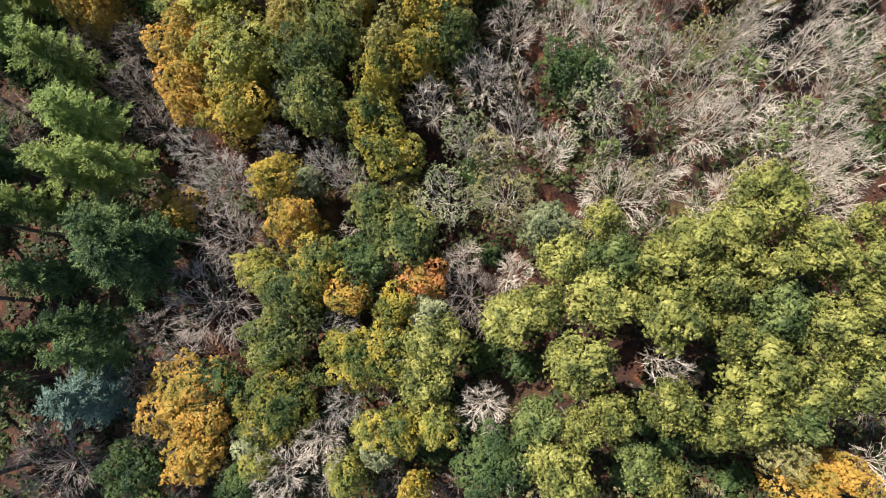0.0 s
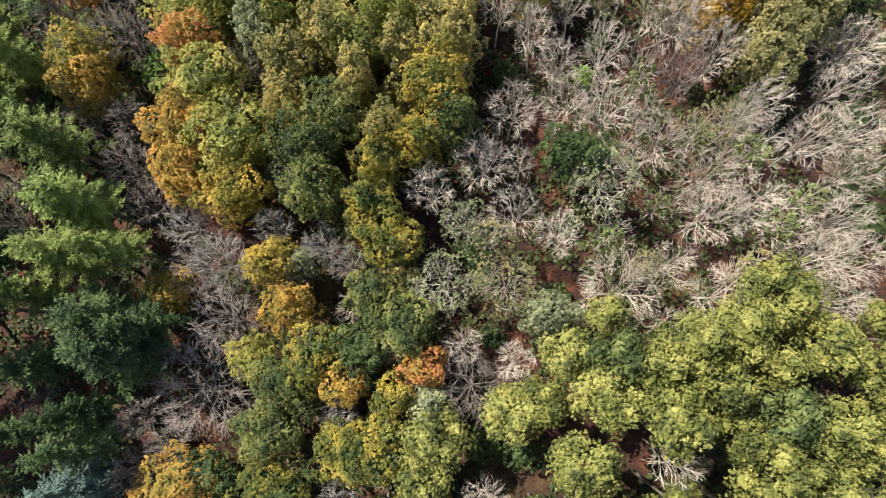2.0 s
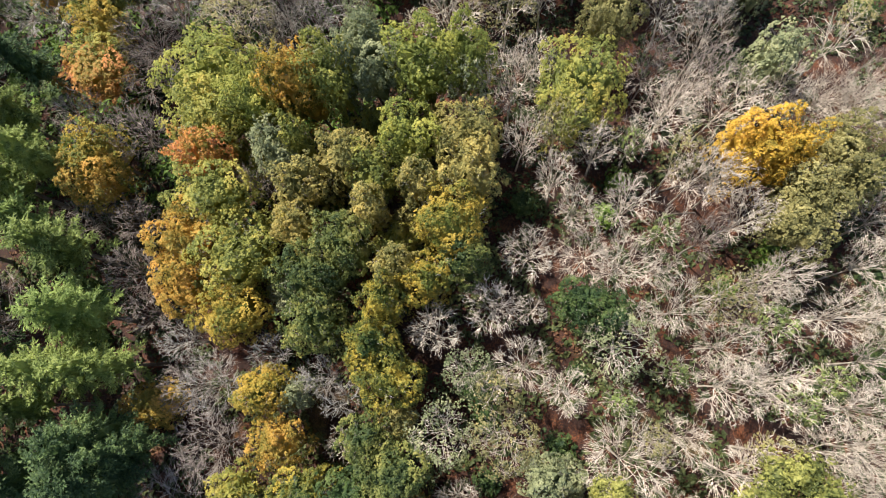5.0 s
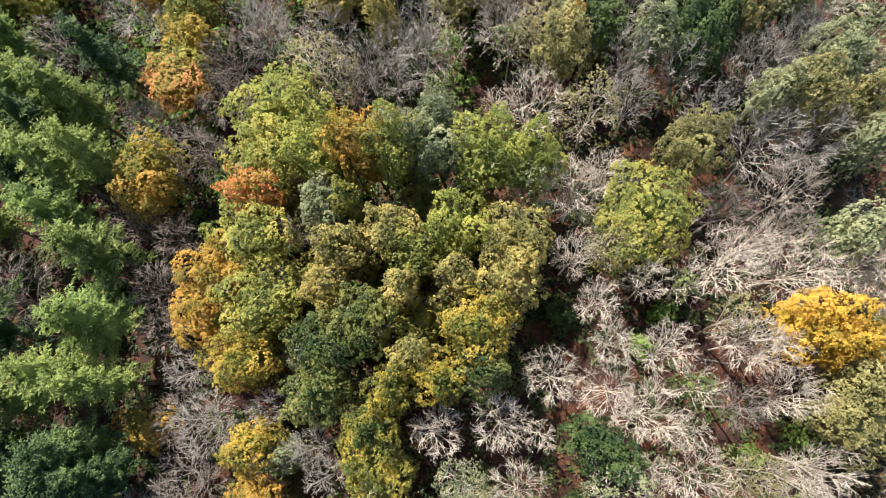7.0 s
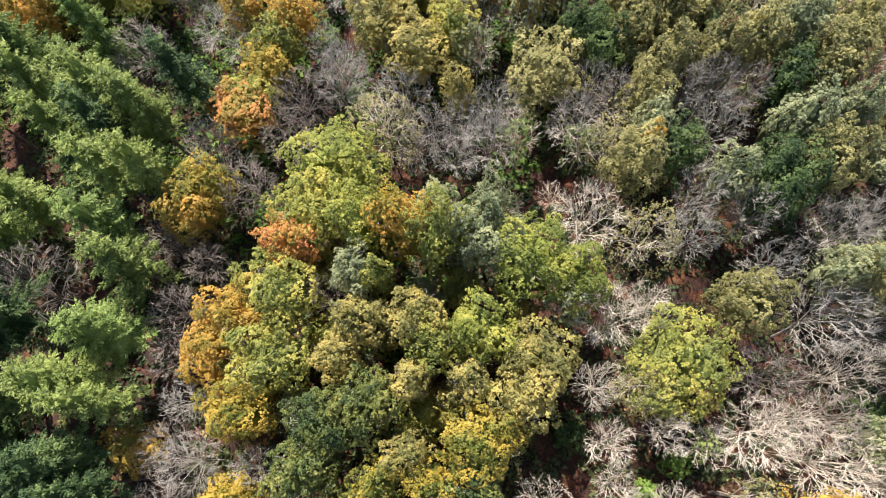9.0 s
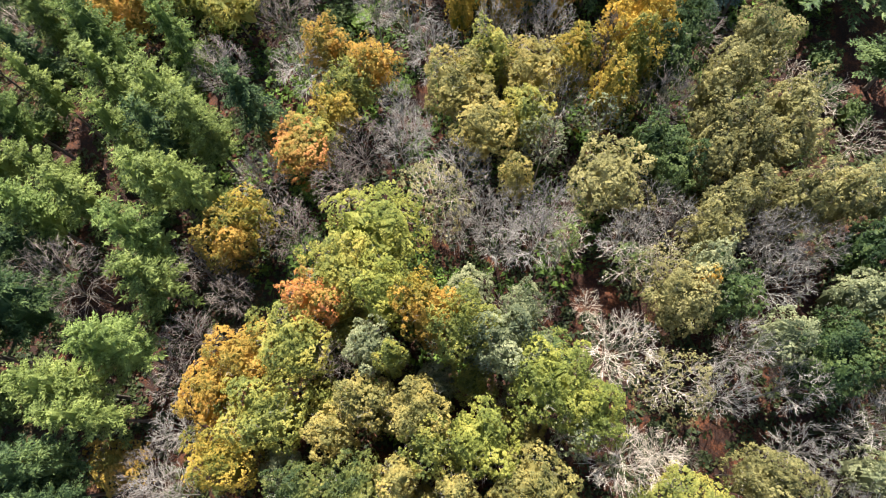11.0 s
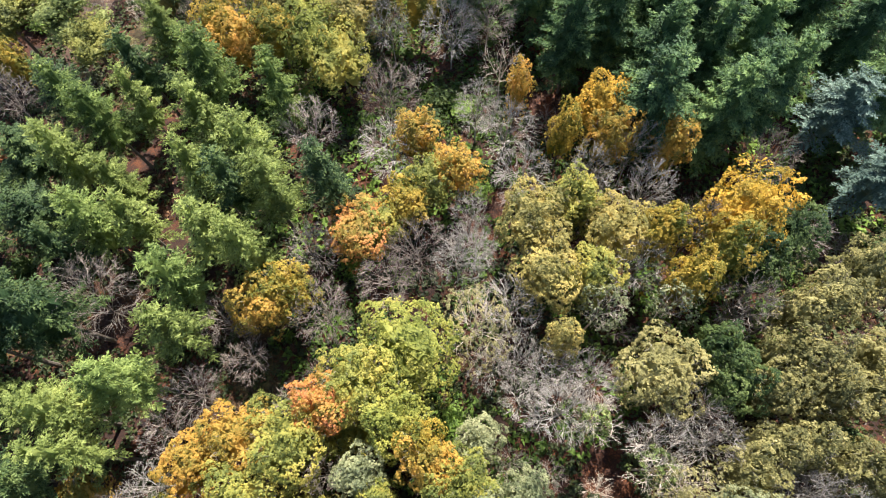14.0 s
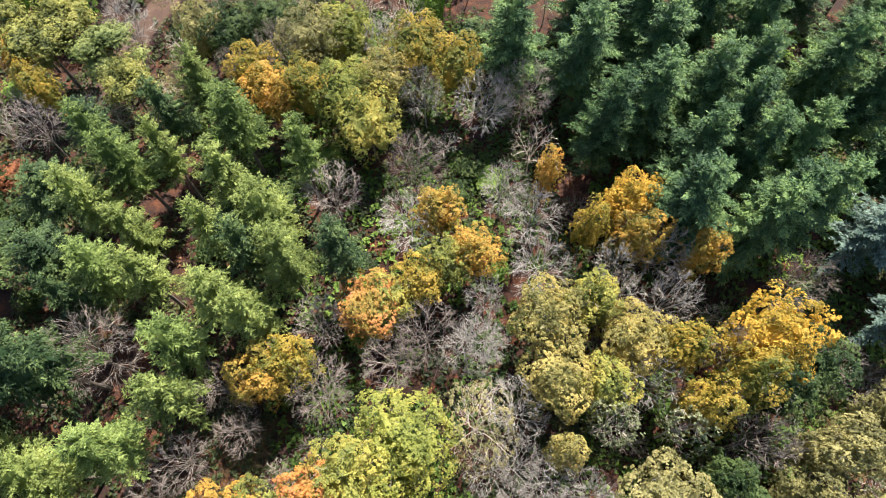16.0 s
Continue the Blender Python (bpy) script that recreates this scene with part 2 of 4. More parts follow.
    return v, f


class Wood:
    """Collects tapered three-sided branches."""
    def __init__(self):
        self.v, self.f, self.n = [], [], 0

    def branch(self, line, r0, r1, sides=3):
        line = np.asarray(line, float)
        m = len(line)
        way = unit(np.gradient(line, axis=0))
        ref = np.array((0.31, 0.17, 0.93)) if abs(way[0][2]) < 0.8 else np.array((0.9, 0.3, 0.1))
        a = unit(np.cross(way, ref))
        b = np.cross(way, a)
        ang = np.arange(sides) * 2 * math.pi / sides
        rad = np.linspace(r0, r1, m)
        ring = line[:, None] + rad[:, None, None] * (np.cos(ang)[None, :, None] * a[:, None] + np.sin(ang)[None, :, None] * b[:, None])
        point = r1 < 0.4 * r0 and m <= 3
        if point:
            self.v.append(np.concatenate((ring[:-1].reshape(-1, 3), line[-1:])))
        else:
            self.v.append(ring.reshape(-1, 3))
        last = m - 2 if point else m - 1
        for i in range(last):
            for s in range(sides):
                t = (s + 1) % sides
                self.f.append((self.n + i * sides + s, self.n + i * sides + t, self.n + (i + 1) * sides + t, self.n + (i + 1) * sides + s))
        if point:
            tip = self.n + (m - 1) * sides
            for s in range(sides):
                self.f.append((self.n + last * sides + s, self.n + last * sides + (s + 1) % sides, tip))
            self.n = tip + 1
        else:
            self.n += m * sides

    def mesh(self, name):
        return mesh_of(name, np.concatenate(self.v), self.f)


def bend(start, way, length, steps, lift=0.0, wander=0.18):
    """A crooked line that starts one way and turns upward by lift."""
    line, p, w = [np.array(start, float)], np.array(start, float), unit(np.array(way, float))
    for _ in range(steps):
        w = unit(w + RNG.normal(size=3) * wander + np.array((0, 0, lift / steps)))
        p = p + w * length / steps
        line.append(p)
    return np.array(line)


def off(way, degrees):
    """A direction at about that angle from way."""
    s = unit(np.cross(way, RNG.normal(size=3)))
    a = radians(degrees * RNG.uniform(0.7, 1.3))
    return way * math.cos(a) + s * math.sin(a)


def trunk_mesh(height, radius, crook=0.04, sides=7, tip=0.35):
    w = Wood()
    line = bend((0, 0, -0.3), (0, 0, 1), height + 0.3, 5, 0.3, crook)
    w.branch(line, radius, radius * tip, sides)
    return w.mesh("trunk"), line


def bare_tree(radius, height, tips=150, limbs=10, ends=3):
    """Trunk, slender limbs that fan out and turn up, branches along them, and crooked twigs that run out to a full rounded
    dome, each with side twigs."""
    fork = height * 0.4
    trunk, line = trunk_mesh(fork, 0.009 * height + 0.03, 0.03)
    depth = height * 0.42
    middle = np.array((0, 0, height - depth))
    dome = np.array((radius, radius, depth))

    def inside(l, most):
        """The line, drawn in where it leaves the dome."""
        out = np.linalg.norm((l - middle) / dome, axis=1)
        shrink = np.where((out > most) & (l[:, 2] > middle[2] - depth * 0.5), most / out, 1.0)[:, None]
        return middle + (l - middle) * shrink

    parts, fine, wood, nodes, ways = [("trunk", trunk, "bark")], Wood(), [], [], []
    for k in range(limbs):
        a = k * 2.39996 + RNG.uniform(-0.25, 0.25)
        out = 0.12 + 0.84 * math.sqrt((k + 0.3) / limbs)
        base = line[-1] - np.array((0, 0, RNG.uniform(0, fork * 0.3) * out))
        goal = np.array((math.cos(a) * out, math.sin(a) * out, 0.95 * math.sqrt(1 - out * out) - 0.1)) * dome * RNG.uniform(0.74, 0.88) + middle
        l1 = bend(base, unit(goal - base), np.linalg.norm(goal - base), 6, 0.0, 0.07)
        limb = Wood()
        limb.branch(l1, 0.026 + 0.005 * radius, 0.011, 3)
        wood.append(limb)
        for j in range(2, 7):
            w1 = unit(l1[j] - l1[j - 1])
            nodes.append(l1[j])
            ways.append(w1)
            for _ in range(2):
                start = l1[j - 1] + (l1[j] - l1[j - 1]) * RNG.random()
                l2 = inside(bend(start, off(w1, 48), radius * RNG.uniform(0.22, 0.42), 2, 0.15, 0.17), 0.93)
                limb.branch(l2, 0.0175, 0.009, 3)
                nodes += [l2[1], l2[2]]
                ways += [unit(l2[1] - l2[0]), unit(l2[2] - l2[1])]
    nodes, ways = np.array(nodes), np.array(ways)
    for g in dome_dirs(tips, -0.3) * dome * (1.03 - 0.35 * RNG.random(tips) ** 2)[:, None] + middle:
        away = g - nodes
        far = np.linalg.norm(away, axis=1)
        k = int((far * (1.5 - (unit(away) * ways).sum(1))).argmin())
        l3 = bend(nodes[k], unit(away[k] / far[k] + ways[k] * 0.4), min(far[k], radius * 0.45), 2, 0.1, 0.24)
        fine.branch(l3, 0.013, 0.008, 3)
        for _ in range(ends):
            p = l3[1] + (l3[2] - l3[1]) * RNG.uniform(-0.5, 1.0)
            fine.branch(bend(p, off(unit(l3[2] - l3[1]), 48), RNG.uniform(0.2, 0.5) * min(1.0, 0.3 + 0.3 * radius), 1, 0.1, 0.08), 0.011, 0.0042, 3)
    for k in range(0, limbs, 2):
        pair = Wood()
        for limb in wood[k:k + 2]:
            pair.f += [tuple(i + pair.n for i in face) for face in limb.f]
            pair.v += limb.v
            pair.n += limb.n
        parts.append(("limb", pair.mesh("limb"), "bark"))
    parts.append(("crown", fine.mesh("crown"), "twig"))
    return parts


def stems(radius, z_fork, depth, limbs=5, thick=0.09):
    out = []
    for k in range(limbs):
        w = Wood()
        a = k * 6.283 / limbs + RNG.uniform(-0.4, 0.4)
        l1 = bend((0, 0, z_fork * RNG.uniform(0.75, 1.0)), (math.cos(a), math.sin(a), RNG.uniform(0.8, 2.0)), radius * RNG.uniform(0.75, 1.0) + depth * 0.3, 5, 0.2, 0.12)
        w.branch(l1, thick, 0.02, 4)
        for j in (2, 3, 4, 5):
            l2 = bend(l1[j - 1], off(unit(l1[j] - l1[j - 1]), 40), radius * 0.4, 3, 0.2, 0.15)
            w.branch(l2, 0.03, 0.01, 3)
        out.append(("limb", w.mesh("limb"), "bark"))
    return out


def leafy_tree(radius, height, lobes=26, tufts=11.5, leaf=0.145, sparse=0.0, relief=0.36, deep=0.38):
    depth = max(height * deep, radius * 0.75)
    z_mid = height - depth * 0.98
    trunk, line = trunk_mesh(z_mid, 0.012 * height + 0.04)
    v, f = crown_leaves(radius, z_mid, depth, lobes, tufts, leaf, relief, sparse=sparse)
    return [("trunk", trunk, "bark"), *stems(radius * 0.8, z_mid * 0.75, depth, 5 if radius > 2.2 else 3), ("crown", mesh_of("crown", v, f), "leaf"), ("bare_twig", bare_ends(radius, z_mid, depth), "twig_end")]


def bare_ends(radius, z_mid, depth):
    """Grey twigs that have lost their leaves and stand out of the crown here and there."""
    w, seed = Wood(), RNG.uniform(0, 40)
    for u in dome_dirs(int(60 * radius), 0.0):
        if noise.noise(Vector(u) * 1.8 + Vector((seed, 0, 0))) < 0.12:
            continue
        start = u * np.array((radius, radius, depth)) * RNG.uniform(0.7, 0.85) + np.array((0, 0, z_mid))
        line = bend(start, unit(u + np.array((0, 0, 0.5))), RNG.uniform(0.4, 0.9), 1, 0.0, 0.2)
        w.branch(line, 0.013, 0.005, 3)
        w.branch(bend(line[0] * 0.5 + line[1] * 0.5, off(u, 45), RNG.uniform(0.25, 0.5), 1, 0.0, 0.1), 0.011, 0.004, 3)
    return w.mesh("bare_twig")


def half_bare_tree(radius, height, sparse=0.28):
    parts = bare_tree(radius, height, int(34 * radius ** 1.5), 8, 2)
    v, f = crown_leaves(radius * 0.97, height * 0.6, height * 0.37, 14, 8.0, 0.11, 0.34, -0.5, sparse, each=6, shell=0)
    parts[-1] = ("twig_crown", parts[-1][1], "twig")
    return parts + [("crown", mesh_of("crown", v, f), "leaf")]


def ivy_tree(radius, height):
    parts = bare_tree(radius, height, int(30 * radius ** 1.5), 8, 3)
    v, f = crown_leaves(radius * 0.55, height * 0.52, height * 0.3, 9, 5.0, 0.16, 0.4, sparse=0.16, each=8, shell=0)
    return parts + [("ivy", mesh_of("ivy", v, f), "ivy")]


def conifer(radius, height, boughs=60, bare=0.12, droop=0.2, leaf=0.21, core_wide=0.4, taper=0.6):
    """Boughs that shorten towards the leader; each is a feathered frond: branchlets to both sides of its spine, set
    with slim needle sprays."""
    trunk, line = trunk_mesh(height * 0.97, 0.012 * height + 0.05, 0.012, 7, 0.06)
    pts, nrm, way = [], [], []
    for k in range(boughs):
        s = (k + RNG.random()) / boughs
        z = height * (bare + (0.985 - bare) * s ** 0.8)
        reach = radius * (1 - (z / height - bare) / (1 - bare)) ** taper * RNG.uniform(0.6, 1.14) + 0.25
        a = k * 2.39996 + RNG.uniform(-0.35, 0.35)
        rising = RNG.uniform(0.25, 0.9) if s > 0.7 else RNG.uniform(-0.1, 0.35)
        l = bend((0, 0, z), (math.cos(a), math.sin(a), rising), reach, 4, -droop, 0.08)
        m = max(4, int(reach / 0.2))
        for t in range(m):
            u = 0.22 + 0.78 * (t + RNG.random()) / m
            i = min(3, int(u * 4))
            at = l[i] + (l[i + 1] - l[i]) * (u * 4 - i)
            along = unit(l[i + 1] - l[i])
            side = unit(np.cross(along, (0, 0, 1.0)))
            turn = (1 if t % 2 else -1) * RNG.uniform(0.5, 1.1) if u < 0.93 else 0.0
            head = unit(along + side * turn + np.array((0, 0, RNG.uniform(-0.12, 0.22))))
            span = (0.16 + 0.34 * reach * (1.12 - u)) * RNG.uniform(0.7, 1.2)
            c = max(3, int(span / leaf * 3.4))
            w = unit(head + RNG.normal(size=(c, 3)) * np.array((0.5, 0.5, 0.3)))
            pts.append(at + head * (span * RNG.random(c))[:, None] + w * leaf * 0.4 + RNG.normal(size=(c, 3)) * np.array((0.05, 0.05, 0.03)))
            way.append(w)
            nrm.append(np.array((0, 0, 0.9)) + head * 0.2 + RNG.normal(size=(c, 3)) * 0.4)
    v, f = leaves_at(np.concatenate(pts), np.concatenate(nrm), leaf * 1.7, leaf * 0.62, np.concatenate(way), True)
    turns, rings = 12, 10
    lo, up = bare + 0.05, 0.93
    core = []
    for i in range(rings):
        s = lo + (up - lo) * i / (rings - 1)
        r = core_wide * radius * (1 - (s - bare) / (1 - bare)) ** taper
        for t in range(turns):
            a = t * 2 * math.pi / turns
            q = r * (1 + 0.6 * noise.noise(Vector((math.cos(a) * 1.6, math.sin(a) * 1.6, s * height * 0.45 + radius))))
            core.append((q * math.cos(a), q * math.sin(a), s * height + RNG.uniform(-0.3, 0.3)))
    base = len(v)
    v = np.concatenate((v, np.array(core)))
    f = [list(x) for x in f] + [[base + i * turns + t, base + i * turns + (t + 1) % turns, base + (i + 1) * turns + (t + 1) % turns, base + (i + 1) * turns + t] for i in range(rings - 1) for t in range(turns)]
    return [("trunk", trunk, "bark"), ("crown", mesh_of("crown", v, f), "leaf")]


def plumed_tree(radius, height, pads=9, leaf=0.125):
    """A crown of billowing pads of fine needle tufts on rising limbs, heaped to a dome with gaps between them."""
    trunk, line = trunk_mesh(height * 0.86, 0.012 * height + 0.04, 0.03, 7, 0.2)
    depth = height * 0.25
    z_mid = height - depth * 1.25
    heads = dome_dirs(pads, -0.3)
    pts, nrm, way, core, quads = [], [], [], [], []
    boughs = Wood()
    turns, rings = 9, 6
    for k, u in enumerate(heads):
        r = radius * RNG.uniform(0.32, 0.5)
        c = u * np.array((radius - r * 0.8, radius - r * 0.8, depth)) * RNG.uniform(0.85, 1.12) + np.array((0, 0, z_mid))
        foot = np.array((0, 0, max(2.0, c[2] - radius * 0.9)))
        boughs.branch(bend(foot, c - foot, np.linalg.norm(c - foot), 3, 0.0, 0.04), 0.05, 0.015, 3)
        seed = Vector((k * 3.1, radius, 0))

        def pad(d):
            lump = np.array([noise.noise(Vector(x) * 2.4 + seed) for x in d])
            return c + d * (r * (0.95 + 0.6 * lump))[:, None] * np.array((1.0, 1.0, 0.8))

        n = int(66 * r * r) + 14
        d = unit(dome_dirs(n, -0.5) + RNG.normal(size=(n, 3)) * 0.12)
        each = 8
        fan = unit(RNG.normal(size=(n, each, 3)) + d[:, None] * 0.8 + np.array((0, 0, 0.4)))
        pts.append((pad(d)[:, None] + fan * leaf * RNG.uniform(0.3, 1.4, (n, each, 1))).reshape(-1, 3))
        way.append(fan.reshape(-1, 3))
        nrm.append((d[:, None] * 1.0 + np.array((0, 0, 0.5)) + RNG.normal(size=(n, each, 3)) * 0.35).reshape(-1, 3))
        z = np.repeat(np.linspace(0.97, -0.9, rings), turns)
        a = np.tile(np.arange(turns) * 2 * math.pi / turns, rings)
        ring = np.stack((np.sqrt(1 - z * z) * np.cos(a), np.sqrt(1 - z * z) * np.sin(a), z), 1)
        base = len(core) * rings * turns
        core.append(c + (pad(ring) - c) * 0.66)
        quads += [[base + i * turns + t, base + (i + 1) * turns + t, base + (i + 1) * turns + (t + 1) % turns, base + i * turns + (t + 1) % turns] for i in range(rings - 1) for t in range(turns)]
        quads.append([base + t for t in range(turns)])
    v, f = leaves_at(np.concatenate(pts), np.concatenate(nrm), leaf * 1.6, leaf * 0.9, np.concatenate(way), True)
    base = len(v)
    v = np.concatenate((v, *core))
    f = [list(x) for x in f] + [[base + i for i in q] for q in quads]
    return [("trunk", trunk, "bark"), ("limb", boughs.mesh("limb"), "bark"), ("crown", mesh_of("crown", v, f), "leaf")]


def shrub(radius, height):
    trunk, line = trunk_mesh(height * 0.5, 0.05)
    v, f = crown_leaves(radius, height * 0.42, height * 0.55, 9, 4.0, 0.18, 0.35, -0.4, each=8)
    return [("trunk", trunk, "bark"), ("crown", mesh_of("crown", v, f), "leaf")]


# ---- kinds of tree: builder, sizes (radius, height), name, label, leaf colour, bark ----
SIZES = {
    "bare": [(1.5, 7), (1.6, 7), (2.2, 10), (2.3, 10), (2.4, 10), (3.0, 10), (3.1, 10), (3.2, 10), (4.2, 10), (4.3, 10)],
    "brush": [(2.0, 8), (2.4, 8), (2.6, 8)],
    "ivied": [(2.4, 10), (3.0, 10), (3.1, 10)],
    "thin": [(1.6, 8), (2.6, 11), (3.2, 12), (3.3, 12)],
    "leafy": [(1.6, 10), (2.3, 11), (2.4, 11), (2.5, 11), (3.2, 13), (3.3, 13), (3.4, 13), (4.4, 14), (4.5, 14)],
    "cloud": [(2.4, 14), (2.6, 14), (3.2, 14), (3.3, 14)],
    "fir": [(2.6, 15), (3.6, 16), (3.7, 16), (4.4, 16)],
    "tallfir": [(3.8, 18), (4.6, 18), (4.8, 18)],
    "shrub": [(1.2, 3.5), (1.3, 3.5), (1.8, 4), (2.6, 4)],
}
MAKERS = {
    "bare": lambda r, h: bare_tree(r, h, int(74 * r ** 1.5), 7 if r < 2 else 10 if r < 2.8 else 11 if r < 4 else 14),
    "brush": lambda r, h: bare_tree(r, h, int(34 * r ** 1.5), 6, 2),
    "ivied": ivy_tree,
    "thin": half_bare_tree,
    "leafy": lambda r, h: leafy_tree(r, h, int(5 + 4 * r)),
    "cloud": lambda r, h: plumed_tree(r, h, int(6 + 2 * r)),
    "fir": lambda r, h: conifer(r, h, int(34 + 9 * r), 0.36, 0.12, 0.2, 0.42, 0.5),
    "tallfir": lambda r, h: conifer(r, h, 104, 0.2, 0.16, 0.225, 0.36, 0.55),
    "shrub": shrub,
}
SHAPES = {shape: [MAKERS[shape](r, h) for r, h in sizes] for shape, sizes in SIZES.items()}
KINDS = {
    "b": ("bare", "bare_tree", "leafless tree with pale grey spreading branches", None, "grey", "bare trees of the wood"),
    "br": ("bare", "bare_tree", "leafless tree with dense pinkish-brown twigs", None, "brown", "bare trees of the wood"),
    "bd": ("bare", "bare_tree", "leafless tree with crooked grey branches, bark darkened as in shade", None, "ash", "bare trees of the wood"),
    "w": ("brush", "bare_tree", "slight leafless tree with thin grey branches", None, "grey", "bare trees of the wood"),
    "wr": ("brush", "bare_tree", "slight leafless tree with thin brown branches", None, "brown", "bare trees of the wood"),
    "i": ("ivied", "ivy_covered_tree", "leafless grey tree with green ivy on its limbs", None, "grey", "ivy-covered trees of the wood"),
    "t": ("thin", "thinning_tree", "half-bare tree with sparse faded yellow-green leaves", "pale", "grey", "thinning trees of the wood"),
    "g": ("leafy", "golden_tree", "broadleaf tree in golden-yellow autumn leaf", "gold", "dark", "golden trees of the wood"),
    "o": ("leafy", "orange_tree", "broadleaf tree with orange and green autumn leaves", "orange", "dark", "orange trees of the wood"),
    "r": ("leafy", "red_tree", "broadleaf tree in bright red-orange autumn leaf", "red", "dark", "red-orange trees of the wood"),
    "y": ("leafy", "yellow_green_tree", "broadleaf tree with olive-green leaves turning yellow", "olive", "dark", "yellow-green trees of the wood"),
    "Y": ("leafy", "yellow_green_tree", "large broad tree with lemon-green leaves", "lemon", "dark", "yellow-green trees of the wood"),
    "ta": ("leafy", "tan_tree", "broadleaf tree with fading tan-gold leaves", "tan", "dark", "tan trees of the wood"),
    "gg": ("leafy", "golden_tree", "broadleaf tree in brilliant golden-yellow leaf", "bright", "dark", "golden trees of the wood"),
    "gd": ("leafy", "golden_tree", "green and golden-yellow broadleaf tree, greens darkened as in shade", "turning", "dark", "golden trees of the wood"),
    "od": ("leafy", "olive_tree", "broadleaf tree with fading olive-green leaves, partly darkened as in shade", "dull", "dark", "olive-green trees of the wood"),
    "sa": ("leafy", "sage_green_tree", "broadleaf tree with dull sage-green leaves", "sage", "dark", "sage-green trees of the wood"),
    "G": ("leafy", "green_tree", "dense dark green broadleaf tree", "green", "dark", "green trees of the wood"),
    "k": ("leafy", "khaki_tree", "rounded tree with pale khaki-green leaves", "khaki", "dark", "khaki trees of the wood"),
    "l": ("cloud", "lime_green_tree", "sunlit tree with tufted lime-green foliage", "lime", "dark", "lime-green trees of the wood"),
    "f": ("fir", "conifer", "dark green conifer with feathery spreading boughs", "fir", "dark", "conifers of the wood"),
    "fd": ("fir", "conifer", "dark green conifer with dense boughs, needles coloured as in shade", "darkfir", "dark", "conifers of the wood"),
    "F": ("tallfir", "conifer", "tall deep green conifer with drooping boughs", "deepfir", "dark", "conifers of the wood"),
    "u": ("fir", "conifer", "blue-green conifer with silvery needles", "blue", "dark", "conifers of the wood"),
    "s": ("shrub", "shrub", "low dark green evergreen shrub under the trees", "green", "dark", "shrubs under the trees"),
    "n": ("shrub", "shrub", "low fresh green shrub on the forest floor", "fresh", "dark", "shrubs under the trees"),
    "c": ("shrub", "shrub", "low shrub with copper-brown withered leaves", "copper", "dark", "shrubs under the trees"),
}


def ground_height(x, y):
    fade = max(0.0, 1 - max(abs(x + 30), abs(y - 45)) / 400)
    return fade * (0.9 * noise.noise(Vector((x * 0.02, y * 0.02, 3.1))) + 0.25 * noise.noise(Vector((x * 0.11, y * 0.11, 7.7))))


PLANTED = []


def plant(kind, x, y, radius, height):
    """One tree of a kind at x, y with its crown's radius and its height."""
    shape, name, label, leaf, bark, group = KINDS[kind]
    near = sorted(range(len(SIZES[shape])), key=lambda k: abs(SIZES[shape][k][0] - radius))[:3]
    near = [k for k in near if abs(SIZES[shape][k][0] - SIZES[shape][near[0]][0]) < 0.45]
    k = random.choice(near)
    r0, h0 = SIZES[shape][k]
    PLANTED.append((x, y, radius, kind))
    shade = random.choice(SHADES.get(leaf, (leaf,)))
    root = tagged(new(name), label, "shrub" if shape == "shrub" else "tree", group)
    wide, tall = radius / r0, height / h0
    root.matrix_world = pose(x, y, ground_height(x, y) - 0.05, random.uniform(-2.5, 2.5), random.uniform(-2.5, 2.5), random.uniform(0, 360)) @ Matrix.Diagonal((wide * random.uniform(0.92, 1.08), wide * random.uniform(0.92, 1.08), tall, 1))
    for part_name, mesh, role in SHAPES[shape][k]:
        ob = new(part_name, mesh)
        ob.parent = root
        if role == "twig_end":
            tagged(ob, "leafless grey twigs", kind="stuff")
        slot = ob.material_slots[0]
        slot.link = "OBJECT"
        slot.material = {"leaf": LEAF.get(shade), "ivy": LEAF["ivy"], "bark": BARK[bark], "twig": BARK[bark], "twig_end": BARK["ash"]}[role]
    return root


# ---- ground ----
def build_ground():
    axis_x = np.concatenate((np.array((-3000, -1200, -500, -250)), np.arange(-160, 101, 2.5), np.array((200, 450, 1200, 3000))))
    axis_y = np.concatenate((np.array((-3000, -1200, -450, -180)), np.arange(-90, 181, 2.5), np.array((300, 600, 1200, 3000))))
    verts = [(x, y, ground_height(x, y)) for y in axis_y for x in axis_x]
    n = len(axis_x)
    faces = [(j * n + i, j * n + i + 1, (j + 1) * n + i + 1, (j + 1) * n + i) for j in range(len(axis_y) - 1) for i in range(n - 1)]
    ob = new("ground", mesh_of("ground", verts, faces, True))
    ob.data.materials[0] = LITTER
    return tagged(ob, "forest floor of rust-brown fallen leaves and dark soil", "ground", kind="structure")


build_ground()


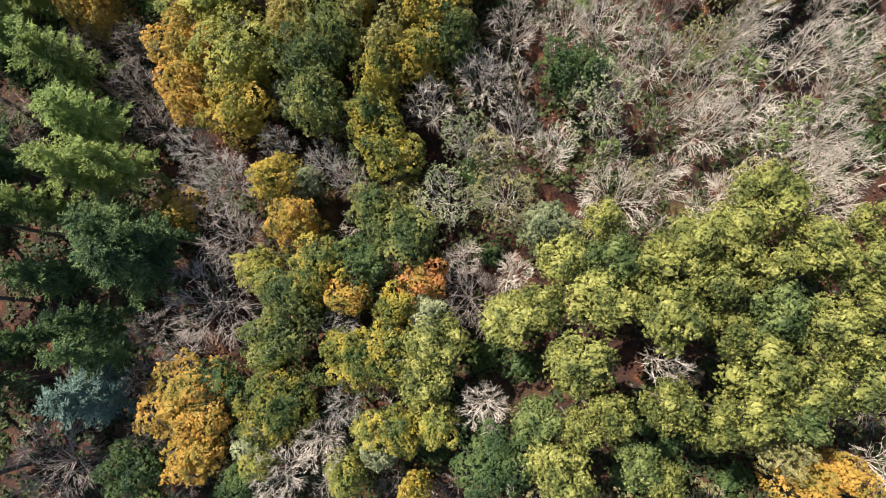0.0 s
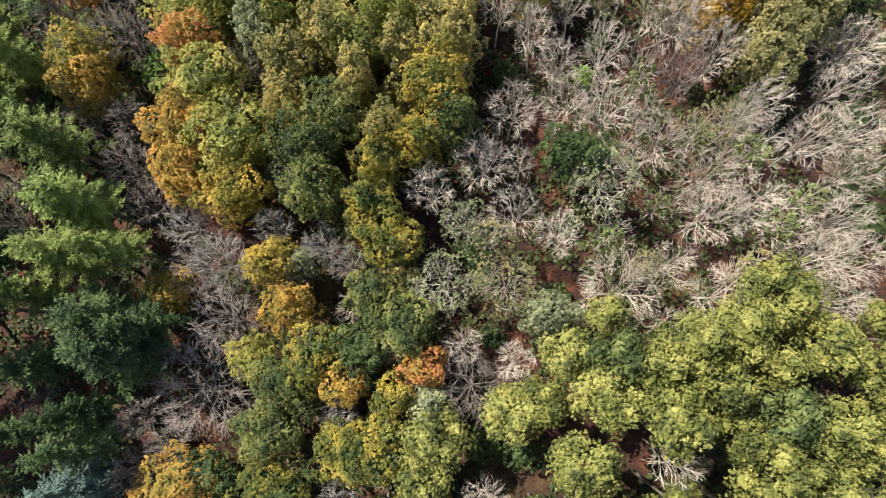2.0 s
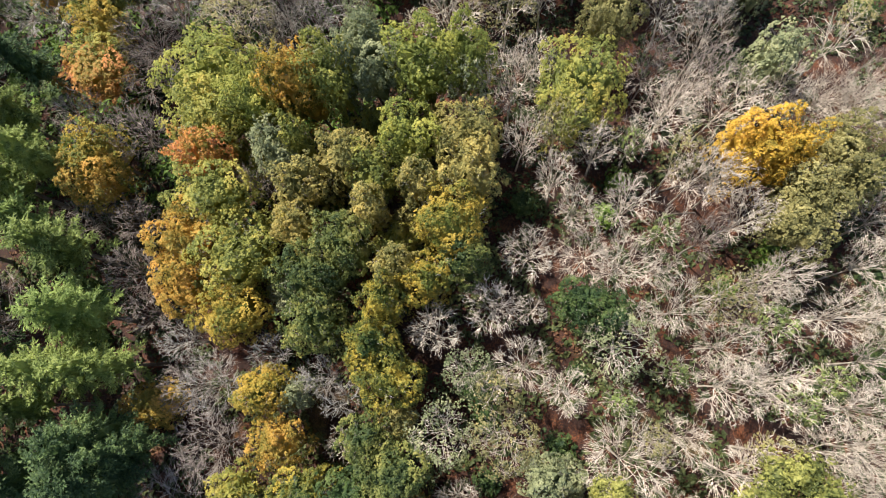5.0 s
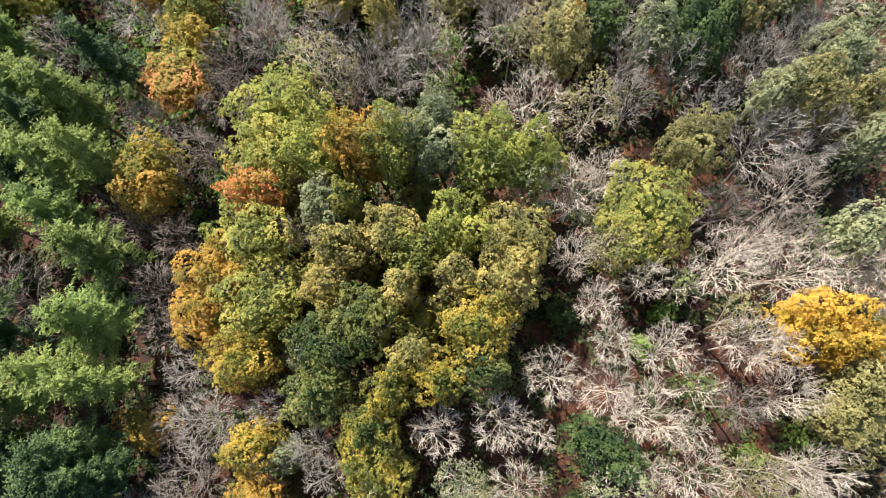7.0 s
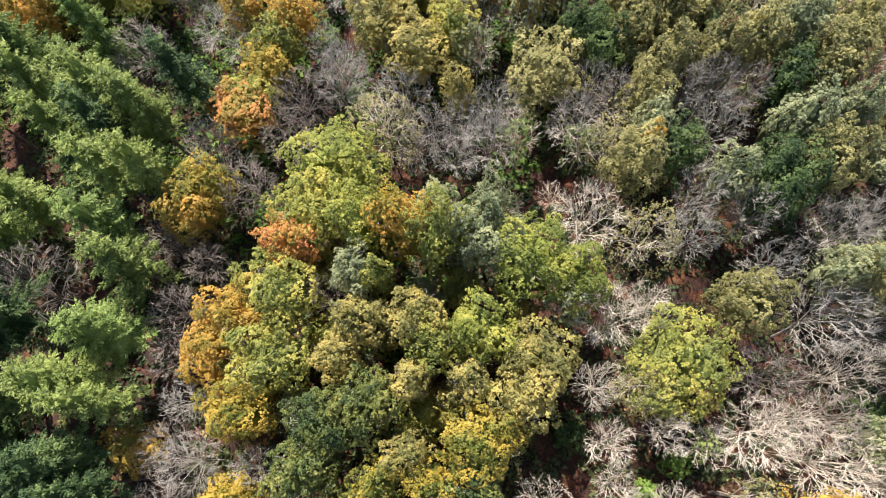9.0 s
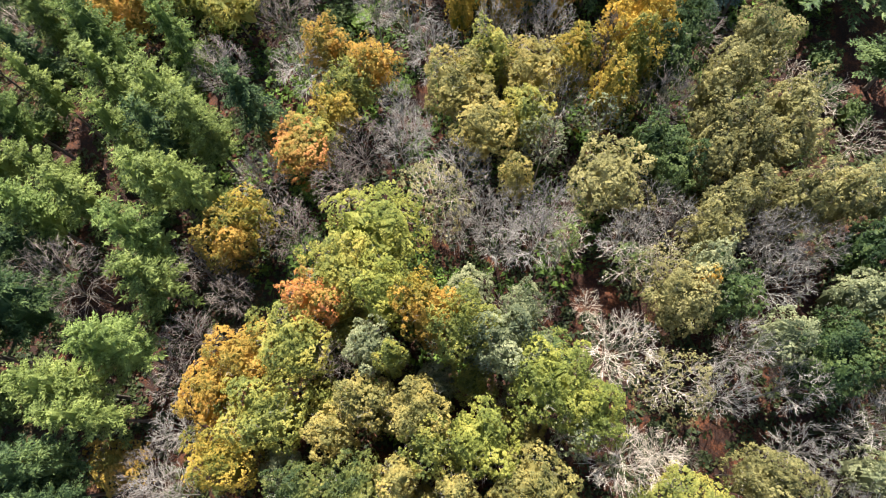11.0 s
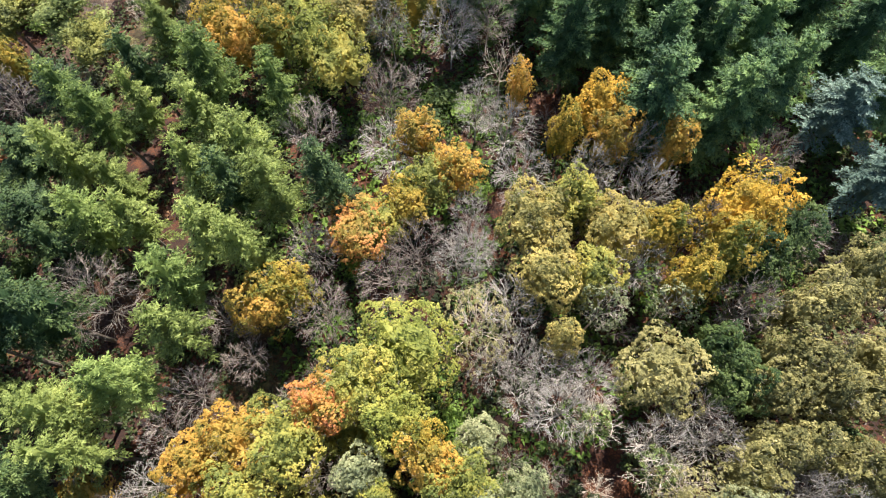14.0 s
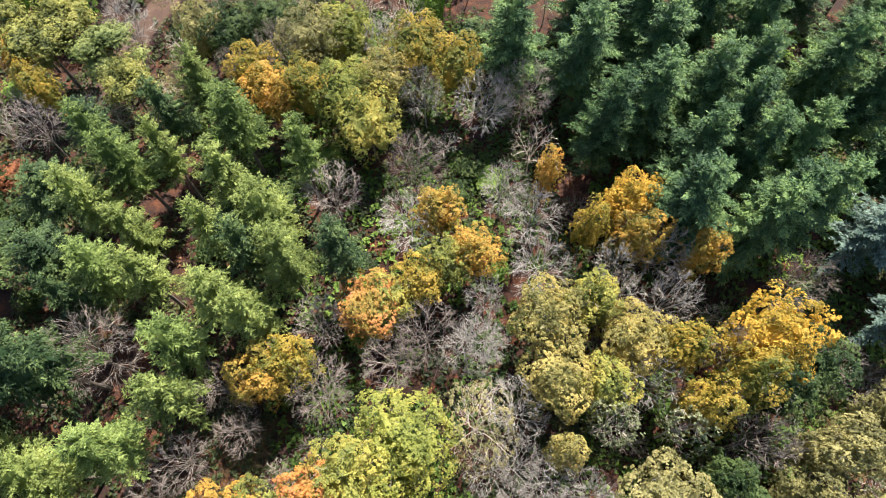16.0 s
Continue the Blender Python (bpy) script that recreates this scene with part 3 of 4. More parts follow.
def strip(name, points, width, lift, material, label):
    """A road laid on the ground along its middle line, 4 cm proud, with soft uneven edges."""
    line = []
    for (x0, y0), (x1, y1) in zip(points, points[1:]):
        n = max(2, int(math.hypot(x1 - x0, y1 - y0) / 1.5))
        line += [(x0 + (x1 - x0) * i / n, y0 + (y1 - y0) * i / n) for i in range(n)]
    verts, faces = [], []
    for i, (x, y) in enumerate(line):
        a, b = line[max(0, i - 1)], line[min(len(line) - 1, i + 1)]
        d = math.hypot(b[0] - a[0], b[1] - a[1])
        nx, ny = -(b[1] - a[1]) / d, (b[0] - a[0]) / d
        for k in range(5):
            w = (k - 2) / 2 * width / 2 * (1 + (0.12 * noise.noise(Vector((x * 0.4, y * 0.4, k))) if k in (0, 4) else 0))
            rut = -0.05 if k in (1, 3) else 0.0
            verts.append((x + nx * w, y + ny * w, ground_height(x + nx * w, y + ny * w) + (lift + rut if k not in (0, 4) else -0.05)))
        if i:
            faces += [(5 * i - 5 + k, 5 * i - 4 + k, 5 * i + 1 + k, 5 * i + k) for k in range(4)]
    ob = new(name, mesh_of(name, verts, faces, True))
    ob.data.materials[0] = material
    return tagged(ob, label, "road", kind="structure")


strip("road", ((-84, 13), (-94.4, 21.9), (-98, 24.8), (-103.5, 29.5), (-116, 39)), 5.0, 0.12, EARTH, "bare red-brown earth forest track")

# ---- trees: kind, x, y, crown radius, height ----
plant("F", -67.5, 70.5, 4.9, 18.5)
plant("F", -53.5, 75.5, 4.4, 18.5)
plant("F", -63.9, 77.4, 5.4, 18.5)
plant("F", -41.6, 78.3, 5.7, 18.5)
plant("F", -54.5, 81.5, 5.1, 18.5)
plant("F", -46.3, 82.2, 4.9, 18.5)
plant("F", -37.3, 83.7, 5.0, 18.5)
plant("F", -60.7, 85.8, 5.4, 18.5)
plant("F", -44.3, 87.6, 4.4, 18.5)
plant("F", -47.7, 87.8, 4.7, 18.5)
plant("F", -37.8, 87.8, 4.8, 18.5)
plant("F", -53.7, 88.1, 5.2, 18.5)
plant("F", -37.3, 90.8, 3.7, 18.5)
plant("F", -43.3, 92.4, 4.2, 18.5)
plant("F", -53.5, 93.0, 4.7, 18.5)
plant("F", -51.8, 102.2, 4.7, 18.5)
plant("F", -53.3, 107.8, 4.8, 18.5)
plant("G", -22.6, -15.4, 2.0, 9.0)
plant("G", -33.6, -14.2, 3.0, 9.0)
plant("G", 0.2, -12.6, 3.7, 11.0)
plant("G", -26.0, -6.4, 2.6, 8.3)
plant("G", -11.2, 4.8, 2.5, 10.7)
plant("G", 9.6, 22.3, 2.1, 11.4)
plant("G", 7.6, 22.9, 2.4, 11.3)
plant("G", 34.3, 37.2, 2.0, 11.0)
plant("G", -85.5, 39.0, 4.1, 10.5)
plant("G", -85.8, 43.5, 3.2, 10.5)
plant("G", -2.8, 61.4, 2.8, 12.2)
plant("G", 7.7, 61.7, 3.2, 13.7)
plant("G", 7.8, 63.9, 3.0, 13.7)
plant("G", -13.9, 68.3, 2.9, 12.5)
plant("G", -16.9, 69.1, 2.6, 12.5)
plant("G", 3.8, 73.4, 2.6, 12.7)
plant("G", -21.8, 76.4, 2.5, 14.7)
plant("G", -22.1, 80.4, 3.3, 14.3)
plant("Y", -9.0, 36.8, 3.1, 14.4)
plant("Y", -23.6, 39.9, 3.1, 14.8)
plant("Y", -29.2, 42.8, 5.0, 12.7)
plant("Y", -8.1, 44.3, 3.7, 15.8)
plant("Y", -4.9, 45.0, 2.9, 15.7)
plant("Y", -69.7, 50.2, 4.1, 11.5)
plant("Y", -79.3, 52.3, 3.3, 11.7)
plant("b", -19.2, -14.2, 2.9, 10.0)
plant("b", -15.2, -11.7, 2.6, 10.0)
plant("b", -0.3, -7.8, 2.5, 10.9)
plant("b", 14.9, -3.4, 1.9, 14.7)
plant("b", 2.2, 4.1, 2.2, 9.5)
plant("b", -2.2, 5.6, 2.0, 9.1)
plant("b", 15.7, 7.3, 1.9, 13.2)
plant("b", 29.0, 9.6, 2.4, 13.5)
plant("b", 20.2, 10.1, 3.1, 12.3)
plant("b", 11.3, 10.6, 3.7, 12.9)
plant("b", 26.8, 12.3, 2.9, 13.0)
plant("b", 30.8, 12.7, 2.6, 13.1)
plant("b", 16.2, 12.8, 2.2, 12.4)
plant("b", 6.1, 15.3, 2.3, 12.2)
plant("b", 29.9, 16.1, 2.4, 12.9)
plant("b", 19.7, 16.9, 3.0, 12.4)
plant("b", 2.9, 17.5, 2.9, 11.7)
plant("b", 23.4, 17.8, 2.5, 12.6)
plant("b", -5.0, 19.5, 2.6, 12.2)
plant("b", 31.6, 19.9, 2.5, 12.9)
plant("b", 19.4, 20.4, 2.9, 12.6)
plant("b", -0.5, 21.9, 2.9, 11.6)
plant("b", 12.0, 22.2, 1.8, 12.5)
plant("b", 3.3, 22.4, 1.5, 12.1)
plant("b", 15.6, 23.4, 2.8, 12.8)
plant("b", 28.8, 23.5, 2.7, 12.9)
plant("b", 32.5, 24.4, 2.7, 12.9)
plant("b", 22.2, 25.3, 2.1, 12.9)
plant("b", 14.4, 26.4, 1.8, 13.1)
plant("b", 11.1, 26.6, 2.9, 12.6)
plant("b", 2.3, 26.9, 2.7, 11.8)
plant("b", 24.2, 27.1, 2.5, 13.0)
plant("b", 7.8, 27.3, 2.9, 12.0)
plant("b", 31.0, 28.0, 2.5, 13.0)
plant("b", 20.9, 31.5, 2.6, 13.4)
plant("b", 7.1, 31.6, 2.4, 12.5)
plant("b", 11.2, 32.0, 2.4, 13.0)
plant("b", 33.7, 32.8, 3.2, 10.0)
plant("b", 4.5, 34.2, 2.2, 12.8)
plant("b", 19.4, 34.6, 2.4, 13.8)
plant("b", 16.9, 34.8, 2.7, 13.5)
plant("b", 8.5, 37.5, 2.2, 12.5)
plant("b", 1.2, 37.7, 2.3, 13.2)
plant("b", 14.3, 41.0, 3.2, 12.2)
plant("b", 19.5, 42.3, 3.4, 13.4)
plant("b", 33.0, 42.7, 3.6, 10.0)
plant("b", 24.1, 42.8, 2.4, 13.6)
plant("b", 27.6, 42.9, 2.4, 10.0)
plant("b", 0.0, 43.2, 3.3, 13.3)
plant("b", 15.6, 43.4, 2.4, 12.4)
plant("b", 28.7, 43.9, 2.8, 11)
plant("b", 32.6, 44.3, 2.8, 11)
plant("b", 2.3, 46.2, 2.3, 13.0)
plant("b", 17.9, 49.1, 2.9, 13.4)
plant("b", -6.1, 49.9, 3.4, 14.9)
plant("b", 17.8, 69.8, 2.6, 10)
plant("bd", -13.0, -7.6, 2.1, 10.1)
plant("bd", -13.8, -0.0, 2.2, 8.0)
plant("bd", -12.7, 13.1, 1.9, 11.0)
plant("bd", -24.8, 13.6, 3.1, 9.9)
plant("bd", -15.0, 14.6, 2.2, 11.1)
plant("bd", -19.7, 16.8, 2.0, 10.9)
plant("bd", -29.5, 17.2, 2.4, 8.5)
plant("bd", -91.2, 26.2, 3.1, 11.2)
plant("bd", -24.7, 49.6, 2.7, 10.0)
plant("bd", -20.5, 50.5, 2.4, 11.2)
plant("bd", -51.7, 51.2, 3.7, 9.7)
plant("bd", -36.4, 52.1, 3.4, 11.0)
plant("bd", -24.5, 52.3, 2.7, 10.1)
plant("bd", 14.8, 52.3, 3.6, 14.0)
plant("bd", -18.5, 53.5, 3.4, 12.1)
plant("bd", -29.4, 53.7, 3.3, 11.6)
plant("bd", 2.7, 54.1, 2.6, 13.7)
plant("bd", 19.1, 54.1, 3.1, 14.1)
plant("bd", 9.2, 54.2, 2.5, 13.9)
plant("bd", -36.4, 54.2, 2.8, 11.5)
plant("bd", -22.0, 54.5, 2.9, 11.2)
plant("bd", -76.3, 55.8, 3.2, 11.4)
plant("bd", -40.9, 55.9, 2.4, 9.5)
plant("bd", -19.5, 56.9, 3.1, 12.1)
plant("bd", 1.3, 58.1, 2.8, 13.6)
plant("bd", 6.4, 58.1, 2.6, 14.0)
plant("bd", -66.8, 58.4, 3.0, 11.3)
plant("bd", -11.9, 59.6, 2.9, 12.3)
plant("bd", 12.3, 60.1, 3.3, 14.3)
plant("bd", -51.6, 62.2, 3.2, 11.4)
plant("bd", -41.3, 62.2, 3.6, 12.1)
plant("bd", 15.3, 62.8, 2.7, 14.2)
plant("bd", -47.4, 63.3, 3.6, 11.8)
plant("bd", -12.0, 64.0, 2.7, 12.5)
plant("bd", -9.5, 64.2, 2.3, 12.9)
plant("bd", -0.2, 64.8, 3.1, 13.6)
plant("bd", -63.3, 64.8, 3.8, 11.6)
plant("bd", -26.9, 66.9, 3.2, 13.2)
plant("bd", -4.8, 67.0, 2.3, 13.4)
plant("bd", -2.3, 68.8, 3.0, 13.5)
plant("bd", -35.8, 68.9, 2.1, 12.7)
plant("bd", -39.1, 69.2, 2.3, 12.5)
plant("bd", 0.3, 69.7, 2.4, 13.6)
plant("bd", -33.2, 72.5, 2.9, 13.2)
plant("bd", -38.3, 74.5, 3.0, 12.5)
plant("br", -41.3, -14.0, 4.9, 8.5)
plant("br", -31.2, -10.2, 2.4, 9.3)
plant("br", -32.4, -5.9, 2.3, 9.2)
plant("br", -29.2, -3.7, 2.3, 8.9)
plant("br", -33.0, -0.8, 2.2, 8.8)
plant("br", -26.7, 1.5, 5.4, 8.0)
plant("br", -1.3, 2.1, 3.5, 8.9)
plant("br", -24.8, 7.9, 3.6, 8.6)
plant("br", -28.4, 12.9, 3.0, 8.4)
plant("br", -79.4, 13.2, 3.3, 10.7)
plant("br", -47.8, 18.0, 4.5, 13.4)
plant("br", -33.3, 19.2, 2.5, 8.9)
plant("br", -35.3, 23.6, 3.1, 9.4)
plant("br", -41.2, 27.7, 2.6, 9.4)
plant("br", -36.6, 28.8, 2.6, 8.1)
plant("br", 17.7, 29.5, 2.2, 12.9)
plant("br", -23.3, 32.2, 2.0, 13.2)
plant("br", -37.0, 37.3, 3.5, 10.5)
plant("br", -79.5, 37.9, 2.4, 11.0)
plant("br", -44.2, 38.8, 3.0, 9.7)
plant("br", 34.5, 42.0, 2.6, 10)
plant("br", -80.0, 44.1, 4.0, 11.0)
plant("br", -57.8, 44.3, 3.5, 10.7)
plant("br", -37.8, 44.5, 3.4, 8.8)
plant("br", 18.0, 45.1, 2.9, 12.7)
plant("br", 12.9, 45.9, 3.0, 12.0)
plant("br", -39.2, 49.0, 3.8, 9.0)
plant("br", -58.5, 54.2, 3.8, 10.5)
plant("br", -63.2, 69.8, 3.9, 11.6)
plant("br", -19.1, 72.8, 2.8, 14.3)
plant("br", -27.3, 74.6, 2.1, 15.5)
plant("br", -30.6, 84.8, 3.4, 13.8)
plant("c", -77.1, 8.7, 3.0, 3.6)
plant("f", -40.5, 9.9, 2.6, 16.2)
plant("f", -37.8, 13.6, 3.5, 16.4)
plant("f", -33.5, 14.6, 2.4, 17.5)
plant("f", -37.7, 18.7, 3.8, 15.1)
plant("f", -55.4, 19.8, 3.7, 15.5)
plant("f", -64.1, 20.4, 3.6, 16.2)
plant("f", -71.2, 21.8, 2.6, 16.3)
plant("f", -53.6, 24.0, 2.8, 15.9)
plant("f", -40.9, 24.6, 3.0, 16.1)
plant("f", -66.7, 24.7, 3.7, 16.2)
plant("f", -44.9, 26.7, 3.0, 17.0)
plant("f", -66.6, 28.7, 2.3, 16.3)
plant("f", -48.6, 30.7, 3.1, 17.0)
plant("f", -55.4, 32.4, 2.7, 17.8)
plant("f", -45.6, 33.2, 3.3, 16.5)
plant("f", -74.8, 33.5, 3.3, 16.7)
plant("f", -60.1, 34.9, 3.0, 18.0)
plant("f", -67.9, 36.8, 3.8, 17.1)
plant("f", -55.3, 37.6, 3.6, 17.2)
plant("f", -49.6, 37.7, 3.7, 16.9)
plant("f", -60.9, 42.5, 2.6, 17.3)
plant("fd", -34.9, -2.5, 2.5, 15.9)
plant("fd", -39.9, -1.6, 1.9, 16.0)
plant("fd", -35.9, 0.3, 1.9, 15.9)
plant("fd", -40.0, 4.1, 2.5, 16.0)
plant("fd", -33.3, 5.0, 4.2, 15.5)
plant("fd", -30.8, 7.9, 2.1, 15.1)
plant("fd", -34.5, 8.2, 3.4, 15.9)
plant("fd", -53.2, 17.0, 2.3, 15.7)
plant("fd", -71.8, 30.2, 2.7, 16.5)
plant("fd", -52.4, 35.0, 2.8, 17.0)
plant("fd", -49.0, 43.7, 2.8, 16.9)
plant("g", -6.5, -14.8, 1.4, 11.0)
plant("g", -20.3, 13.3, 2.5, 11.1)
plant("g", -84.0, 14.6, 2.2, 11.6)
plant("g", -23.6, 20.0, 3.1, 11.9)
plant("g", -6.1, 24.3, 2.1, 13.9)
plant("g", -3.8, 29.2, 3.4, 15.0)
plant("g", -40.6, 35.0, 2.8, 11.2)
plant("g", -77.2, 39.8, 3.1, 11.8)
plant("g", -21.4, 40.6, 2.1, 16.7)
plant("g", -72.3, 45.5, 3.1, 11.8)
plant("g", -44.8, 49.9, 2.6, 9.1)
plant("g", -73.7, 59.7, 4.1, 12.0)
plant("g", -69.3, 63.6, 3.1, 12.1)
plant("g", -43.7, 68.8, 2.0, 13.1)
plant("g", -23.4, 70.0, 2.4, 15.5)
plant("g", -28.4, 70.4, 2.5, 15.0)
plant("g", -23.7, 73.4, 2.3, 16.8)
plant("gd", -7.9, -9.9, 2.5, 10.9)
plant("gd", -20.1, -7.9, 4.1, 9.1)
plant("gd", -8.7, -3.9, 1.8, 10.8)
plant("gd", -12.5, -3.7, 3.3, 10.9)
plant("gd", -8.1, 1.1, 2.3, 10.2)
plant("gd", -15.6, 3.1, 2.3, 11.1)
plant("gd", -15.1, 5.3, 2.6, 11.3)
plant("gd", -8.9, 15.4, 3.1, 12.2)
plant("gd", -10.3, 18.2, 2.2, 13.6)
plant("gd", -9.4, 21.3, 2.2, 14.3)
plant("gg", 24.4, 37.1, 2.1, 14.3)
plant("gg", 21.5, 37.6, 3.2, 14.4)
plant("gg", -44.8, 74.4, 3.1, 12.9)
plant("gg", -26.3, 77.6, 3.9, 16.4)
plant("i", 10.9, 15.1, 2.0, 12.5)
plant("i", 25.6, 15.8, 2.4, 12.4)
plant("i", 15.3, 17.9, 1.8, 12.3)
plant("i", 27.6, 18.2, 2.2, 12.5)
plant("i", 23.3, 22.8, 3.0, 12.5)
plant("i", 14.4, 29.8, 2.1, 13.0)
plant("i", 11.6, 38.1, 2.0, 12.0)
plant("i", -16.2, 55.4, 2.6, 12.2)
plant("i", -10.7, 58.1, 3.2, 12.4)
plant("k", 23.9, -10.5, 2.0, 12.5)
plant("k", 24.9, 31.1, 2.9, 13.8)
plant("k", 25.3, 34.3, 1.9, 14.1)
plant("k", -86.7, 34.5, 3.0, 11.6)
plant("k", 29.9, 34.6, 2.2, 12.5)
plant("k", 28.5, 38.3, 3.0, 12.5)
plant("k", -79.9, 48.1, 4.5, 11.7)
plant("k", 8.5, 50.3, 3.0, 13.7)
plant("k", 17.0, 57.1, 3.0, 14.7)
plant("k", -4.5, 57.7, 2.9, 13.7)
plant("k", 21.6, 58.0, 2.2, 14.4)
plant("k", -17.3, 63.3, 3.9, 12.5)
plant("k", -7.0, 64.6, 2.2, 13.6)
plant("k", 9.5, 65.5, 3.0, 15.0)
plant("k", -8.0, 67.4, 2.4, 13.6)
plant("k", -6.5, 69.8, 1.8, 13.8)
plant("k", -11.5, 70.5, 2.3, 14.0)
plant("k", -3.7, 72.5, 2.7, 14.0)
plant("k", -13.3, 74.0, 2.6, 14.4)
plant("k", -8.8, 74.0, 2.3, 13.7)
plant("k", -11.1, 75.0, 2.5, 14.2)
plant("k", 15.5, 75.5, 3.2, 12)
plant("k", -1.0, 75.6, 2.7, 13.9)
plant("k", 7.1, 76.6, 3.8, 14.1)
plant("k", -16.4, 76.9, 1.9, 14.6)
plant("k", -7.6, 77.2, 2.8, 13.9)
plant("k", -15.9, 79.3, 2.6, 14.5)
plant("k", -9.7, 80.7, 2.6, 14.0)
plant("k", 7.0, 81.3, 2.7, 13.9)
plant("k", -15.7, 84.7, 3.4, 14.4)
plant("l", 13.7, -12.4, 1.7, 14.5)
plant("l", 5.9, -12.1, 2.6, 14.5)
plant("l", 11.6, -11.2, 1.9, 14.5)
plant("l", 7.2, -8.8, 1.7, 14.2)
plant("l", 3.8, -8.7, 2.1, 13.0)
plant("l", 17.0, -8.3, 1.9, 15.2)
plant("l", 9.3, -8.2, 1.9, 14.8)
plant("l", 24.2, -8.2, 2.0, 14.9)
plant("l", 19.9, -7.9, 2.2, 15.1)
plant("l", 14.0, -6.5, 2.2, 15.2)
plant("l", -5.8, -5.7, 2.5, 11.1)
plant("l", 24.9, -5.0, 2.6, 14.9)
plant("l", 27.9, -4.5, 2.6, 14.8)
plant("l", 7.4, -3.6, 2.8, 14.1)
plant("l", 21.2, -3.5, 2.9, 15.3)
plant("l", -5.1, -2.7, 3.1, 10.8)
plant("l", 29.1, -2.0, 1.8, 14.8)
plant("l", 19.8, -1.2, 2.0, 15.6)
plant("l", 2.0, -0.3, 2.5, 10.8)
plant("l", 26.5, -0.3, 2.5, 15.0)
plant("l", 14.4, 0.5, 2.8, 16.7)
plant("l", 22.8, 0.5, 2.6, 15.1)
plant("l", 30.0, 0.5, 1.7, 14.9)
plant("l", 4.7, 1.4, 2.1, 11.8)
plant("l", 9.2, 1.7, 2.7, 15.0)
plant("l", 17.6, 2.2, 2.3, 16.1)
plant("l", 29.4, 3.9, 2.4, 15.0)
plant("l", 12.7, 4.0, 2.2, 15.8)
plant("l", 22.7, 4.2, 1.9, 15.1)
plant("l", 10.3, 4.9, 2.7, 14.6)
plant("l", 6.5, 5.0, 2.5, 12.7)
plant("l", 27.0, 5.3, 2.6, 15.1)
plant("l", 16.0, 5.8, 3.1, 14.9)
plant("l", 19.7, 6.7, 3.1, 14.3)
plant("l", 30.8, 7.4, 1.8, 14.7)
plant("l", 10.0, 7.7, 1.8, 13.9)
plant("l", 23.2, 9.2, 3.1, 14.2)
plant("l", -94.7, 13.4, 2.9, 12.1)
plant("l", -90.8, 15.9, 4.2, 12.1)
plant("l", -92.9, 19.5, 3.7, 12.1)
plant("l", -85.9, 23.5, 3.9, 12.1)
plant("n", 21.5, 26.2, 1.3, 3.6)
plant("n", 26.1, 29.7, 2.0, 3.6)
plant("n", 10.4, 32.8, 1.4, 3.6)
plant("n", 11.5, 36.6, 1.3, 3.6)
plant("n", -42.4, 42.2, 1.5, 2.4)
plant("n", -44.7, 59.2, 1.6, 2.6)
plant("n", -37.9, 61.9, 1.4, 2.2)
plant("o", 26.1, -13.0, 2.6, 11.0)
plant("o", -27.2, -12.8, 2.6, 9.0)
plant("o", 28.8, -12.5, 1.6, 11.0)
plant("o", -28.1, -8.0, 4.0, 9.4)
plant("o", -12.6, 2.5, 1.8, 10.7)
plant("o", -18.3, 9.2, 2.4, 10.8)
plant("o", -31.2, 11.3, 2.5, 7.1)
plant("o", -89.5, 12.8, 1.9, 11.5)
plant("o", -28.7, 22.1, 2.9, 11.1)
plant("o", -29.1, 26.4, 3.3, 12.1)
plant("o", -40.6, 31.8, 3.2, 10.7)
plant("o", -18.7, 41.0, 2.5, 17.5)
plant("o", -73.1, 41.2, 3.1, 11.5)
plant("o", -51.2, 54.7, 2.8, 10.5)
plant("o", -45.5, 56.7, 2.8, 10.9)
plant("o", -4.8, 59.7, 1.0, 13.6)
plant("o", -51.3, 67.3, 1.5, 12.4)
plant("o", -41.1, 73.1, 2.7, 12.9)
plant("o", -37.3, 78.0, 2.4, 13.1)
plant("od", -19.4, -1.9, 3.1, 9.7)
plant("od", -18.3, 2.1, 2.9, 10.4)
plant("od", -7.9, 7.3, 3.4, 11.0)
plant("od", -10.4, 9.9, 2.3, 11.1)
plant("od", -15.0, 19.4, 2.6, 14.7)
plant("od", -15.7, 22.9, 3.3, 15.2)
plant("od", -3.2, 26.0, 2.2, 13.8)
plant("od", -13.9, 26.8, 3.1, 14.5)
plant("r", -6.1, 3.6, 2.2, 9.2)
plant("r", -28.6, 34.4, 2.6, 14.1)
plant("r", -44.4, 44.2, 3.9, 8.4)
# shrubs up to 3 m high are added, to stand in for shade on open litter
plant("s", 0.4, 6.5, 1.4, 2.4)
plant("s", 6.6, 10.2, 1.5, 2.6)
plant("s", -0.2, 12.3, 1.5, 3.0)
plant("s", -1.2, 15.1, 2.4, 3.6)
plant("s", 8.2, 17.3, 1.2, 2.0)
plant("s", 2.2, 33.7, 1.8, 3.6)
plant("sa", 4.8, 8.4, 2.1, 11.8)
plant("sa", -21.5, 35.2, 2.2, 14.3)
plant("sa", -13.0, 43.5, 3.2, 15.7)
plant("sa", 23.1, 46.4, 2.4, 13.8)
plant("sa", -13.6, 46.7, 2.1, 15.2)
plant("sa", 23.0, 54.6, 2.0, 14.2)
plant("sa", 14.2, 56.6, 2.1, 14.8)
plant("sa", 3.1, 60.6, 2.2, 14.5)
plant("sa", -5.6, 61.6, 2.3, 13.6)
plant("sa", 19.9, 62.7, 3.2, 14.4)
plant("sa", 6.1, 68.1, 2.6, 14.8)
plant("sa", 15.0, 70.5, 2.8, 12)
plant("sa", 10.0, 72.6, 2.2, 14.3)
